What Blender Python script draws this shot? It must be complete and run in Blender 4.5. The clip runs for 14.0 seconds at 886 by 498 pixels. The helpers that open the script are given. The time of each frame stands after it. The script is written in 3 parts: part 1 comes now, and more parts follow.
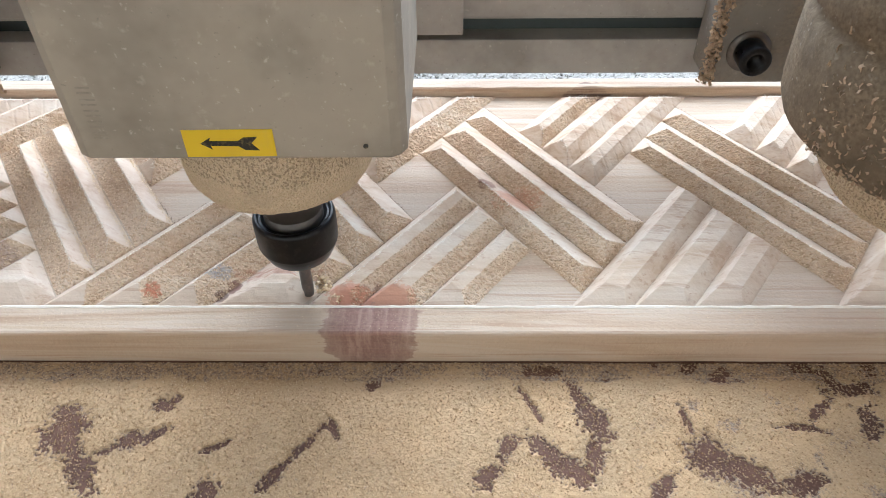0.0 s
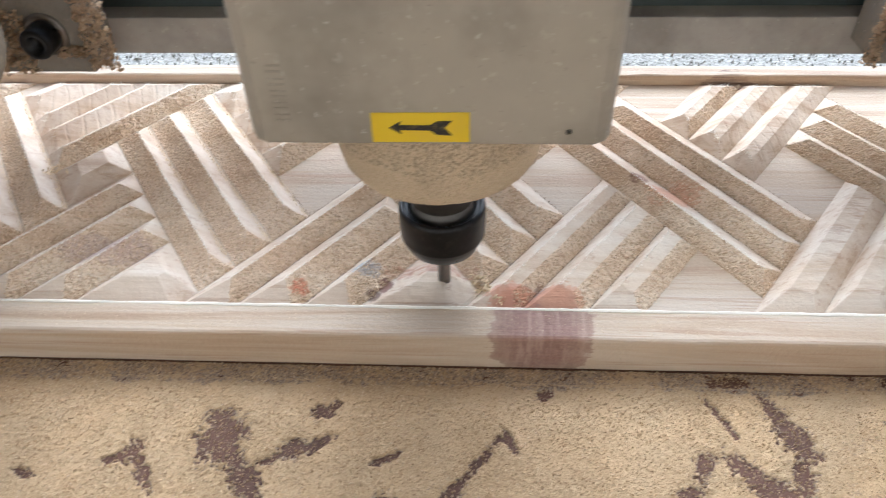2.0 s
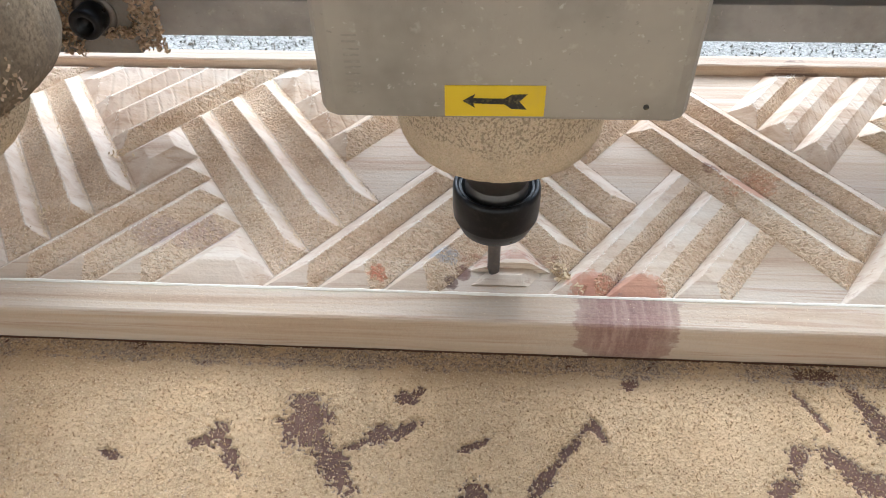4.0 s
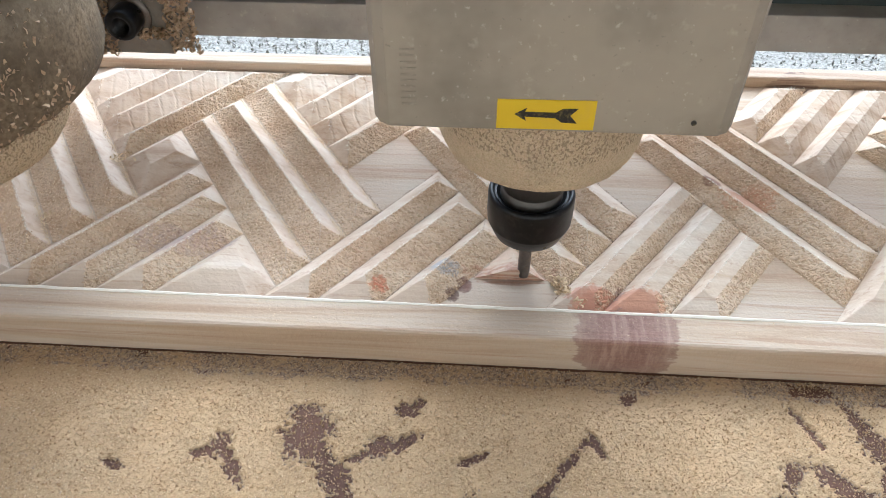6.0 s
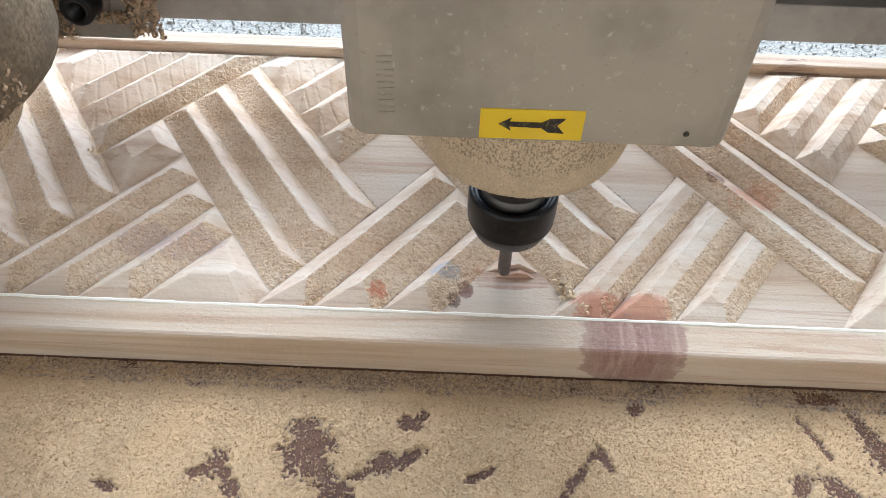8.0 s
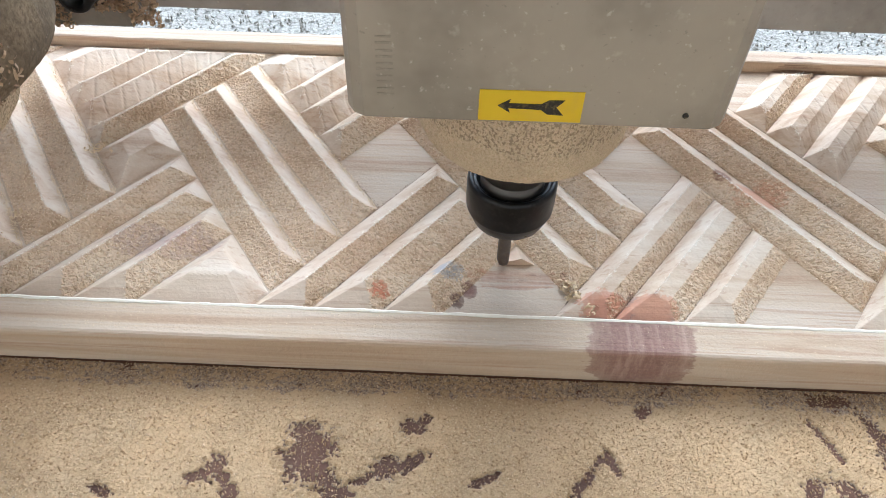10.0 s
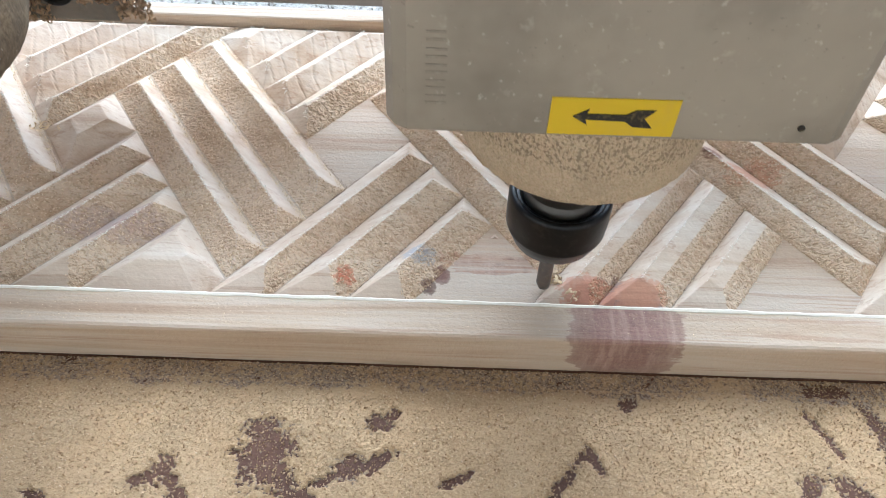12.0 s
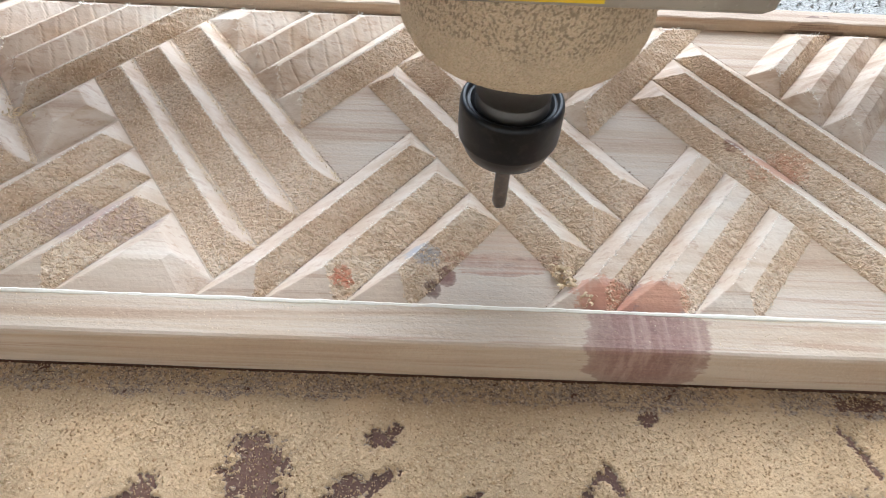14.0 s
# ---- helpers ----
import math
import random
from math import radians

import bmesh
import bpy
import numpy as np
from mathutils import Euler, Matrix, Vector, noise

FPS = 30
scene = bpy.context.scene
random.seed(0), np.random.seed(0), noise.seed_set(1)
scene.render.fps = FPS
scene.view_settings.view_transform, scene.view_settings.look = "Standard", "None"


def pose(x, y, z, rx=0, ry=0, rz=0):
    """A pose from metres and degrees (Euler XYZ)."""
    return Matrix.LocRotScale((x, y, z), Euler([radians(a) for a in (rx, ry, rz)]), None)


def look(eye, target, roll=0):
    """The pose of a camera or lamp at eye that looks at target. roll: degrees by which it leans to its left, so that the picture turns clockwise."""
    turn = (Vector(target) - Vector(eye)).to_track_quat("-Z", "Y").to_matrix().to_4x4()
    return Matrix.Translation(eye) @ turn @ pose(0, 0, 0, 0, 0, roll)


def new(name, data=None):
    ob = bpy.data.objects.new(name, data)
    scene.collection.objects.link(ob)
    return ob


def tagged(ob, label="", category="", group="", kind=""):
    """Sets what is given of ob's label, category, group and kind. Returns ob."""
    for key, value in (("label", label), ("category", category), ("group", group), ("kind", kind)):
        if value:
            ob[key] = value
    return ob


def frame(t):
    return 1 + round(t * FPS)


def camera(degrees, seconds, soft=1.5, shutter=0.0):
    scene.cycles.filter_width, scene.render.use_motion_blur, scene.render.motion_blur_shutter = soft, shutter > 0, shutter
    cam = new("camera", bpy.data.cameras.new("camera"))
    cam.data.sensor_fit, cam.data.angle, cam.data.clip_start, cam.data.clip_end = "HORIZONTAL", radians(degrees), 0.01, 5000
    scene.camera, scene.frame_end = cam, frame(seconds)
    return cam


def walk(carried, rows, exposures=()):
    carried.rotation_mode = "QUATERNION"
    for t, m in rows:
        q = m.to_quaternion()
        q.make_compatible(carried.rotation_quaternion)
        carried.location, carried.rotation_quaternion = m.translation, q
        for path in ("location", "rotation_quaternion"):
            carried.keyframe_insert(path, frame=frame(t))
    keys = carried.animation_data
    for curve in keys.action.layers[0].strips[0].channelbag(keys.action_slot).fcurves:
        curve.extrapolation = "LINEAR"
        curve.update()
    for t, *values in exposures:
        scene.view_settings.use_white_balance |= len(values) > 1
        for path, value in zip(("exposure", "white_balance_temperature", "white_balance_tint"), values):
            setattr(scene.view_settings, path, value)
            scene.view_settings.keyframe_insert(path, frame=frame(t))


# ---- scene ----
cam = camera(63.0, 14.0, soft=0.7, shutter=0.5)
PATH = [
    (0, pose(0.05563, -0.22798, 0.28334, 47.720, 0.570, 0.564)),
    (0.5, pose(0.04552, -0.21194, 0.27668, 47.270, 0.329, 0.562)),
    (1, pose(0.03385, -0.20147, 0.27482, 47.190, 0.305, 0.461)),
    (1.5, pose(0.01025, -0.20508, 0.26960, 47.219, 0.942, 1.404)),
    (2, pose(-0.01403, -0.20820, 0.26870, 47.087, 1.267, 2.541)),
    (2.5, pose(-0.03743, -0.21642, 0.26350, 46.168, 0.960, 3.467)),
    (5, pose(-0.05081, -0.20393, 0.26749, 46.861, 1.077, 3.390)),
    (5.5, pose(-0.05169, -0.20226, 0.26894, 46.749, 0.745, 3.264)),
    (6, pose(-0.05294, -0.20486, 0.27365, 45.915, 0.188, 3.632)),
    (6.5, pose(-0.06479, -0.19546, 0.28519, 43.935, -0.593, 3.352)),
    (7, pose(-0.07055, -0.18701, 0.27636, 42.453, -0.946, 2.581)),
    (7.5, pose(-0.06649, -0.18375, 0.27924, 42.613, -1.062, 2.244)),
    (10, pose(-0.06868, -0.17842, 0.27343, 42.967, -1.197, 2.041)),
    (10.5, pose(-0.07198, -0.18191, 0.27051, 42.748, -1.289, 2.265)),
    (11, pose(-0.07068, -0.17846, 0.26665, 42.709, -1.237, 2.115)),
    (11.5, pose(-0.06570, -0.16969, 0.25825, 42.491, -1.370, 1.704)),
    (12, pose(-0.06057, -0.16471, 0.25328, 42.304, -1.621, 1.255)),
    (12.5, pose(-0.05925, -0.15930, 0.24645, 41.643, -1.832, 0.866)),
    (13, pose(-0.06018, -0.15517, 0.24322, 41.432, -1.771, 0.946)),
    (13.5, pose(-0.05932, -0.15289, 0.24213, 41.390, -1.827, 0.799)),
    (14, pose(-0.06525, -0.14607, 0.23872, 41.440, -2.179, 1.125)),
]
# seconds, stops, kelvin, tint: the camera's own exposure and white balance drift a little
EXPOSURES = [(0, 1.41, 5200, 2), (2.5, 1.42, 5220, 3), (5, 1.41, 5180, 1.5), (10, 1.41, 5160, 1), (11, 1.40, 5120, 0.5), (11.5, 1.49, 4920, -1.5),
             (12, 1.43, 5020, -0.5), (12.5, 1.36, 5120, 0.5), (13, 1.33, 5160, 1), (13.5, 1.32, 5200, 2), (14, 1.32, 5200, 2)]
walk(cam, PATH, EXPOSURES)

# ---- daylight: open workshop front behind the machine, soft sky ----
world = bpy.data.worlds.new("world")
scene.world = world
world.use_nodes = True
sky = world.node_tree.nodes.new("ShaderNodeTexSky")
sky.sky_type = "NISHITA"
sky.sun_disc = False
sky.sun_elevation, sky.sun_rotation = radians(42), radians(3)
sky.air_density, sky.dust_density, sky.ozone_density = 0.15, 4.0, 0.3
background = world.node_tree.nodes["Background"]
world.node_tree.links.new(sky.outputs[0], background.inputs[0])
background.inputs[1].default_value = 0.115
sun = new("sun", bpy.data.lights.new("sun", "SUN"))
sun.data.energy, sun.data.angle, sun.data.color = 1.5, radians(76), (0.95, 0.98, 1.0)
sun.matrix_world = look((0.1, 1.95, 1.85), (0, 0, 0))


# ---- materials ----
class Nodes:
    """Small helper round one node material."""

    def __init__(self, name, rough=0.6, metal=0.0):
        self.mat = bpy.data.materials.new(name)
        self.mat.use_nodes = True
        self.tree = self.mat.node_tree
        self.bsdf = self.tree.nodes["Principled BSDF"]
        self.set("Roughness", rough)
        self.set("Metallic", metal)
        self.coord = self.add("ShaderNodeTexCoord").outputs["Object"]

    def add(self, kind, **values):
        node = self.tree.nodes.new(kind)
        for k, v in values.items():
            node.inputs[k].default_value = v
        return node

    def link(self, a, b):
        self.tree.links.new(a, b)

    def set(self, socket, value):
        s = self.bsdf.inputs[socket]
        if isinstance(value, bpy.types.NodeSocket):
            self.link(value, s)
        else:
            s.default_value = value

    def scaled(self, x, y, z, at=(0, 0, 0), source=None):
        m = self.add("ShaderNodeMapping")
        m.inputs["Scale"].default_value = (x, y, z)
        m.inputs["Location"].default_value = at
        self.link(source or self.coord, m.inputs["Vector"])
        return m.outputs[0]

    def noise(self, scale, detail=4.0, rough=0.55, vector=None, distort=0.0):
        n = self.add("ShaderNodeTexNoise", Scale=scale, Detail=detail, Roughness=rough, Distortion=distort)
        self.link(vector or self.coord, n.inputs["Vector"])
        return n.outputs["Fac"]

    def ramp(self, fac, stops):
        r = self.add("ShaderNodeValToRGB")
        while len(r.color_ramp.elements) < len(stops):
            r.color_ramp.elements.new(0.5)
        for e, (at, c) in zip(r.color_ramp.elements, stops):
            e.position = at
            e.color = (*c, 1) if not isinstance(c, (int, float)) else (c, c, c, 1)
        self.link(fac, r.inputs[0])
        return r.outputs[0]

    def mix(self, fac, a, b, how="MIX"):
        m = self.tree.nodes.new("ShaderNodeMix")
        m.data_type, m.blend_type = "RGBA", how
        for sock, v in ((m.inputs["Factor"], fac), (m.inputs[6], a), (m.inputs[7], b)):
            if isinstance(v, bpy.types.NodeSocket):
                self.link(v, sock)
            else:
                sock.default_value = v if isinstance(v, (int, float)) else (*v, 1)
        return m.outputs[2]

    def math(self, how, a, b=0.0):
        m = self.tree.nodes.new("ShaderNodeMath")
        m.operation = how
        for i, v in enumerate((a, b)):
            if isinstance(v, bpy.types.NodeSocket):
                self.link(v, m.inputs[i])
            else:
                m.inputs[i].default_value = v
        return m.outputs[0]

    def bump(self, height, strength, distance, normal=None):
        b = self.add("ShaderNodeBump", Strength=strength, Distance=distance)
        self.link(height, b.inputs["Height"])
        if normal:
            self.link(normal, b.inputs["Normal"])
        self.link(b.outputs[0], self.bsdf.inputs["Normal"])
        return b.outputs[0]

    def near(self, x, y, z, rx, ry, rz, wobble=0.0, scale=60):
        """A soft ball field: 1 at (x, y, z), 0 beyond the radii, its rim made uneven."""
        v = self.scaled(1 / rx, 1 / ry, 1 / rz, (-x / rx, -y / ry, -z / rz))
        if wobble:
            n = self.add("ShaderNodeTexNoise", Scale=scale, Detail=3.0)
            self.link(self.coord, n.inputs["Vector"])
            c = self.add("ShaderNodeVectorMath")
            c.operation = "MULTIPLY_ADD"
            self.link(n.outputs["Color"], c.inputs[0])
            c.inputs[1].default_value = (wobble,) * 3
            self.link(v, c.inputs[2])
            s = self.add("ShaderNodeVectorMath")
            s.operation = "ADD"
            self.link(c.outputs[0], s.inputs[0])
            s.inputs[1].default_value = (-wobble / 2,) * 3
            v = s.outputs[0]
        ln = self.add("ShaderNodeVectorMath")
        ln.operation = "LENGTH"
        self.link(v, ln.inputs[0])
        return self.math("SUBTRACT", 1.0, ln.outputs["Value"])


def pine(name, fuzz, tone=(1.05, 1.005, 0.96)):
    """Pale planed pine with long growth rings, two red-brown knots and a fuzzy milled surface."""
    n = Nodes(name, 0.62)
    rings = n.noise(1.0, 5, 0.6, n.scaled(3.2, 46, 60), 0.8)
    fine = n.noise(1.0, 4, 0.7, n.scaled(14, 420, 420))
    base = n.ramp(rings, [(0.30, (0.43, 0.295, 0.185)), (0.42, (0.60, 0.465, 0.325)), (0.54, (0.69, 0.58, 0.445)), (0.70, (0.73, 0.645, 0.525))])
    col = n.mix(n.ramp(fine, [(0.42, 0.0), (0.75, 0.35)]), base, (0.55, 0.39, 0.26))
    vein = n.noise(1.0, 6, 0.65, n.scaled(7, 260, 330, (0.3, 0.1, 0.7)), 0.4)
    col = n.mix(n.ramp(vein, [(0.56, 0.0), (0.63, 0.55), (0.70, 0.1)]), col, (0.43, 0.265, 0.17))
    pink = n.noise(7, 2)
    col = n.mix(n.ramp(pink, [(0.48, 0.0), (0.68, 0.2)]), col, (0.70, 0.50, 0.38))
    for x, y, z, rx, ry, rz, c in ((0.0150, 0.006, 0.0175, 0.0255, 0.034, 0.0245, (0.245, 0.128, 0.105)),
                                   (0.152, 0.231, 0.013, 0.0175, 0.013, 0.011, (0.13, 0.065, 0.05)),
                                   (0.0030, 0.029, 0.017, 0.0145, 0.009, 0.007, (0.52, 0.25, 0.16)),
                                   (0.0250, 0.029, 0.017, 0.0135, 0.009, 0.007, (0.52, 0.27, 0.17)),
                                   (-0.0640, 0.0310, 0.016, 0.0040, 0.0050, 0.006, (0.10, 0.045, 0.035)),
                                   (-0.0585, 0.0375, 0.015, 0.0045, 0.0050, 0.005, (0.17, 0.075, 0.06)),
                                   (-0.0685, 0.0450, 0.0195, 0.009, 0.006, 0.006, (0.36, 0.36, 0.375)),
                                   (-0.1000, 0.0325, 0.018, 0.005, 0.005, 0.008, (0.46, 0.15, 0.08)),
                                   (-0.037, 0.0455, 0.0155, 0.026, 0.0065, 0.007, (0.40, 0.22, 0.15)),
                                   (-0.036, 0.056, 0.0145, 0.016, 0.009, 0.003, (0.62, 0.43, 0.31)),
                                   (0.076, 0.120, 0.020, 0.006, 0.006, 0.01, (0.2, 0.1, 0.07)),
                                   (-0.205, 0.058, 0.018, 0.030, 0.012, 0.01, (0.42, 0.33, 0.28)),
                                   (0.093, 0.108, 0.018, 0.016, 0.012, 0.012, (0.50, 0.27, 0.17))):
        k = n.near(x, y, z, rx, ry, rz, 0.5 if rx > 0.016 else 0.8, 170 if rx > 0.016 else 420)
        k = n.math("ADD", k, n.math("MULTIPLY", n.math("SUBTRACT", vein, 0.5), 0.5 if rx > 0.016 else 1.0))
        k = n.ramp(k, [(0.04, 0.0), (0.10 if rx > 0.016 else 0.16, 0.66), (0.55, 0.9)])
        if z < 0.0156 and y > 0.04:
            k = n.math("MULTIPLY", k, n.ramp(vein, [(0.42, 0.08), (0.58, 1.0)]))
        streak = n.mix(n.ramp(fine, [(0.35, 0.0), (0.7, 0.5)]), c, tuple(min(0.8, v * 1.7) for v in c))
        if rx > 0.02:
            rays = n.noise(1.0, 3, 0.6, n.scaled(330, 28, 60, (0.2, 0.5, 0.1)))
            streak = n.mix(n.ramp(rays, [(0.42, 0.0), (0.56, 0.25), (0.66, 0.6)]), streak, (0.56, 0.38, 0.30))
            streak = n.mix(n.ramp(n.noise(240, 3, 0.7), [(0.56, 0.0), (0.68, 0.6)]), streak, (0.20, 0.10, 0.085))
        col = n.mix(k, col, streak)
    dust = n.noise(520, 3, 0.75)
    col = n.mix(1.0, col, tone, "MULTIPLY")
    tuft = n.noise(1.0, 2, 0.5, n.scaled(430, 560, 560), 0.7)
    if fuzz > 0.5:
        # brown in the gaps between tufts paints the shade of the fuzz
        col = n.mix(n.ramp(tuft, [(0.34, 0.65), (0.45, 0.12), (0.53, 0.0)]), col, (0.42, 0.285, 0.165))
    col = n.mix(n.math("MULTIPLY", n.ramp(dust, [(0.46, 0.0), (0.6, 1.0)]), 0.4 * fuzz), col, (0.68, 0.50, 0.33))
    n.set("Base Color", col)
    n.set("Roughness", n.ramp(rings, [(0.3, 0.6), (0.7, 0.75)]))
    n.bsdf.inputs["Specular IOR Level"].default_value = 0.3
    b = n.bump(fine, 0.3, 0.0006)
    coarse = n.noise(700, 3, 0.7)
    b = n.bump(coarse, 0.2 + 0.25 * fuzz, 0.0006, b)
    n.bump(tuft, 0.15 + 0.85 * fuzz, 0.0003 + 0.0017 * fuzz, b)
    return n.mat


def sawdust_material():
    """Tan sawdust whose grains leave the brown bed showing wherever the layer is thin."""
    n = Nodes("sawdust", 0.95)
    big, grain, crumb, fleck = n.noise(22, 3), n.noise(900, 3, 0.8), n.noise(330, 4, 0.8), n.noise(620, 3, 0.85)
    col = n.ramp(grain, [(0.3, (0.32, 0.205, 0.11)), (0.45, (0.50, 0.35, 0.198)), (0.62, (0.59, 0.425, 0.25)), (0.78, (0.66, 0.52, 0.35))])
    packed = n.ramp(n.noise(26, 3, 0.6), [(0.44, 0.0), (0.60, 1.0)])
    col = n.mix(n.math("MULTIPLY", packed, 0.65), col, (0.65, 0.455, 0.262))
    col = n.mix(n.ramp(big, [(0.4, 0.0), (0.68, 0.35)]), col, (0.54, 0.42, 0.275))
    sep = n.add("ShaderNodeSeparateXYZ")
    n.link(n.coord, sep.inputs[0])
    depth = n.math("MULTIPLY", sep.outputs[2], 1000.0)
    cover = n.math("ADD", depth, n.math("MULTIPLY", n.math("SUBTRACT", fleck, 0.5), n.math("SUBTRACT", 4.0, n.math("MULTIPLY", packed, 2.2))))
    thin = n.mix(n.ramp(grain, [(0.40, 0.1), (0.55, 0.95)]), (0.16, 0.10, 0.072), (0.43, 0.34, 0.255))
    col = n.mix(n.ramp(cover, [(0.2, 0.0), (0.55, 1.0)]), thin, col)
    n.set("Base Color", col)
    n.bsdf.inputs["Specular IOR Level"].default_value = 0.15
    b = n.bump(crumb, 0.65, 0.0018)
    n.bump(grain, 0.6, 0.0006, b)
    return n.mat


def pale_dust_material():
    n = Nodes("pale_dust", 0.95)
    grain, crumb = n.noise(420, 3, 0.8), n.noise(130, 4, 0.75)
    col = n.ramp(grain, [(0.32, (0.13, 0.12, 0.10)), (0.46, (0.34, 0.325, 0.29)), (0.65, (0.52, 0.50, 0.455))])
    n.set("Base Color", col)
    n.bump(crumb, 0.8, 0.003)
    return n.mat


def bed_material():
    n = Nodes("brown_bed", 0.8)
    a, b, g = n.noise(30, 5, 0.7), n.noise(650, 3, 0.8), n.noise(120, 4, 0.7)
    col = n.ramp(a, [(0.3, (0.080, 0.036, 0.023)), (0.6, (0.135, 0.064, 0.040)), (0.8, (0.175, 0.095, 0.06))])
    col = n.mix(n.ramp(b, [(0.55, 0.0), (0.70, 0.55)]), col, (0.45, 0.32, 0.2))
    n.set("Base Color", col)
    n.bump(g, 0.5, 0.001)
    return n.mat


def grey_paint(name, base, dusty, rough=0.55):
    """Matt grey machine casting with blotches, fine pits and sawdust caught on it."""
    n = Nodes(name, rough, 0.0 if dusty > 0.5 else 0.15)
    n.bsdf.inputs["Specular IOR Level"].default_value = 0.12 if dusty > 0.5 else 0.5
    a, b, c, d = n.noise(24, 4, 0.6), n.noise(160, 3, 0.7), n.noise(520, 2, 0.6), n.noise(34, 5, 0.75)
    dark = tuple(v * 0.68 for v in base)
    col = n.ramp(a, [(0.33, dark), (0.55, base), (0.75, tuple(min(1, v * 1.12) for v in base))])
    col = n.mix(n.ramp(b, [(0.62, 0.0), (0.76, 0.35)]), col, (0.60, 0.54, 0.43))
    col = n.mix(n.ramp(c, [(0.22, 0.5), (0.32, 0.0)]), col, (0.2, 0.18, 0.15))
    e = n.noise(380, 2, 0.5)
    col = n.mix(n.ramp(e, [(0.68, 0.0), (0.76, 0.45)]), col, (0.66, 0.60, 0.50))
    if dusty:
        col = n.mix(n.ramp(d, [(0.5 - 0.2 * dusty, 0.0), (0.62, dusty)]), col, n.ramp(c, [(0.3, (0.13, 0.095, 0.06)), (0.6, (0.31, 0.24, 0.155))]))
    n.set("Base Color", col)
    n.set("Roughness", n.ramp(a, [(0.3, rough), (0.7, min(1, rough + 0.25))]))
    bb = n.bump(c, 0.12 + 0.4 * dusty, 0.0005)
    n.bump(d, 0.15 + 0.5 * dusty, 0.0015, bb)
    return n.mat


def caked_dust_material():
    """Fine sawdust caked on metal in a dimpled, even layer."""
    n = Nodes("caked_dust", 0.95)
    v = n.scaled(1, 1, 0.75)
    pits, fine, big = n.noise(1050, 2, 0.5, v), n.noise(1500, 2, 0.7), n.noise(45, 3, 0.6)
    col = n.ramp(fine, [(0.3, (0.60, 0.465, 0.29)), (0.6, (0.75, 0.605, 0.415))])
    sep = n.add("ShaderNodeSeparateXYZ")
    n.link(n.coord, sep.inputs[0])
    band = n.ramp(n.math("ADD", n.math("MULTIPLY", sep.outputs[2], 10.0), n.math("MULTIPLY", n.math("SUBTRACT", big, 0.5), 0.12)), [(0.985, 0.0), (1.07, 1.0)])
    # shadows in the dimples are put into the colour, strongest under the clamp
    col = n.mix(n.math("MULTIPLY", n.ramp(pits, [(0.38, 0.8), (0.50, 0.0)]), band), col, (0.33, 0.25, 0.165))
    col = n.mix(n.ramp(pits, [(0.33, 0.25), (0.42, 0.0)]), col, (0.46, 0.36, 0.23))
    col = n.mix(n.ramp(big, [(0.52, 0.0), (0.7, 0.3)]), col, (0.44, 0.345, 0.23))
    n.set("Base Color", col)
    n.bsdf.inputs["Specular IOR Level"].default_value = 0.1
    b = n.bump(pits, 1.0, 0.0025)
    n.bump(fine, 0.3, 0.0004, b)
    return n.mat


def plain(name, color, rough, metal=0.0, spot=None, scale=300, amount=0.3, bump=0.1):
    n = Nodes(name, rough, metal)
    a = n.noise(scale, 3, 0.7)
    n.set("Base Color", n.mix(n.ramp(a, [(0.5, 0.0), (0.7, amount)]), color, spot or tuple(v * 0.6 for v in color)))
    n.set("Roughness", n.ramp(n.noise(scale / 5, 3), [(0.3, max(0.02, rough - 0.08)), (0.7, min(1, rough + 0.12))]))
    n.bump(a, bump, 0.0004)
    return n.mat


FIBRE = plain("wood_fibre", (0.86, 0.80, 0.70), 0.8, 0.0, (0.78, 0.68, 0.55), 400, 0.5, 0.4)
PINE_RIM = pine("pine_planed", 0.25, (0.795, 0.78, 0.785))
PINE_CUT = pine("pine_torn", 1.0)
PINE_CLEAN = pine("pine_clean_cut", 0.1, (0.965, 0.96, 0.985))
SAWDUST, PALE_DUST, BED = sawdust_material(), pale_dust_material(), bed_material()
CASTING = grey_paint("grey_casting", (0.380, 0.332, 0.258), 0.0)
ALUMINIUM = grey_paint("dull_aluminium", (0.385, 0.355, 0.315), 0.12, 0.45)
DUSTY_IRON = grey_paint("dusty_iron", (0.165, 0.128, 0.086), 0.75, 0.8)
BRACKET_STEEL = grey_paint("dusty_bracket_steel", (0.25, 0.225, 0.19), 0.4, 0.7)
CAKED = caked_dust_material()
BLACK_STEEL = plain("black_oxide_steel", (0.012, 0.012, 0.013), 0.32, 0.6, (0.05, 0.045, 0.04), 260, 0.35)
WORN_STEEL = plain("worn_steel", (0.115, 0.105, 0.095), 0.42, 0.7)
STEEL = plain("ground_steel", (0.16, 0.14, 0.12), 0.38, 0.85, (0.09, 0.075, 0.06), 200, 0.6)
CARBIDE = plain("grey_carbide", (0.16, 0.145, 0.135), 0.38, 0.9, (0.3, 0.24, 0.18), 400, 0.4)
YELLOW = plain("yellow_vinyl", (0.72, 0.50, 0.012), 0.42, 0.0, (0.66, 0.45, 0.05), 150, 0.5)
BLACK_INK = plain("black_ink", (0.02, 0.018, 0.015), 0.5, 0.0, (0.22, 0.17, 0.06), 500, 0.75)
FAINT_INK = plain("faint_stamp", (0.29, 0.25, 0.195), 0.6, 0.0, (0.36, 0.32, 0.25), 500, 0.9)
SLOT_SHADE = plain("slot_shadow_grey", (0.07, 0.085, 0.08), 0.5, 0.3)
ORANGE = plain("orange_plastic", (0.62, 0.16, 0.03), 0.5)
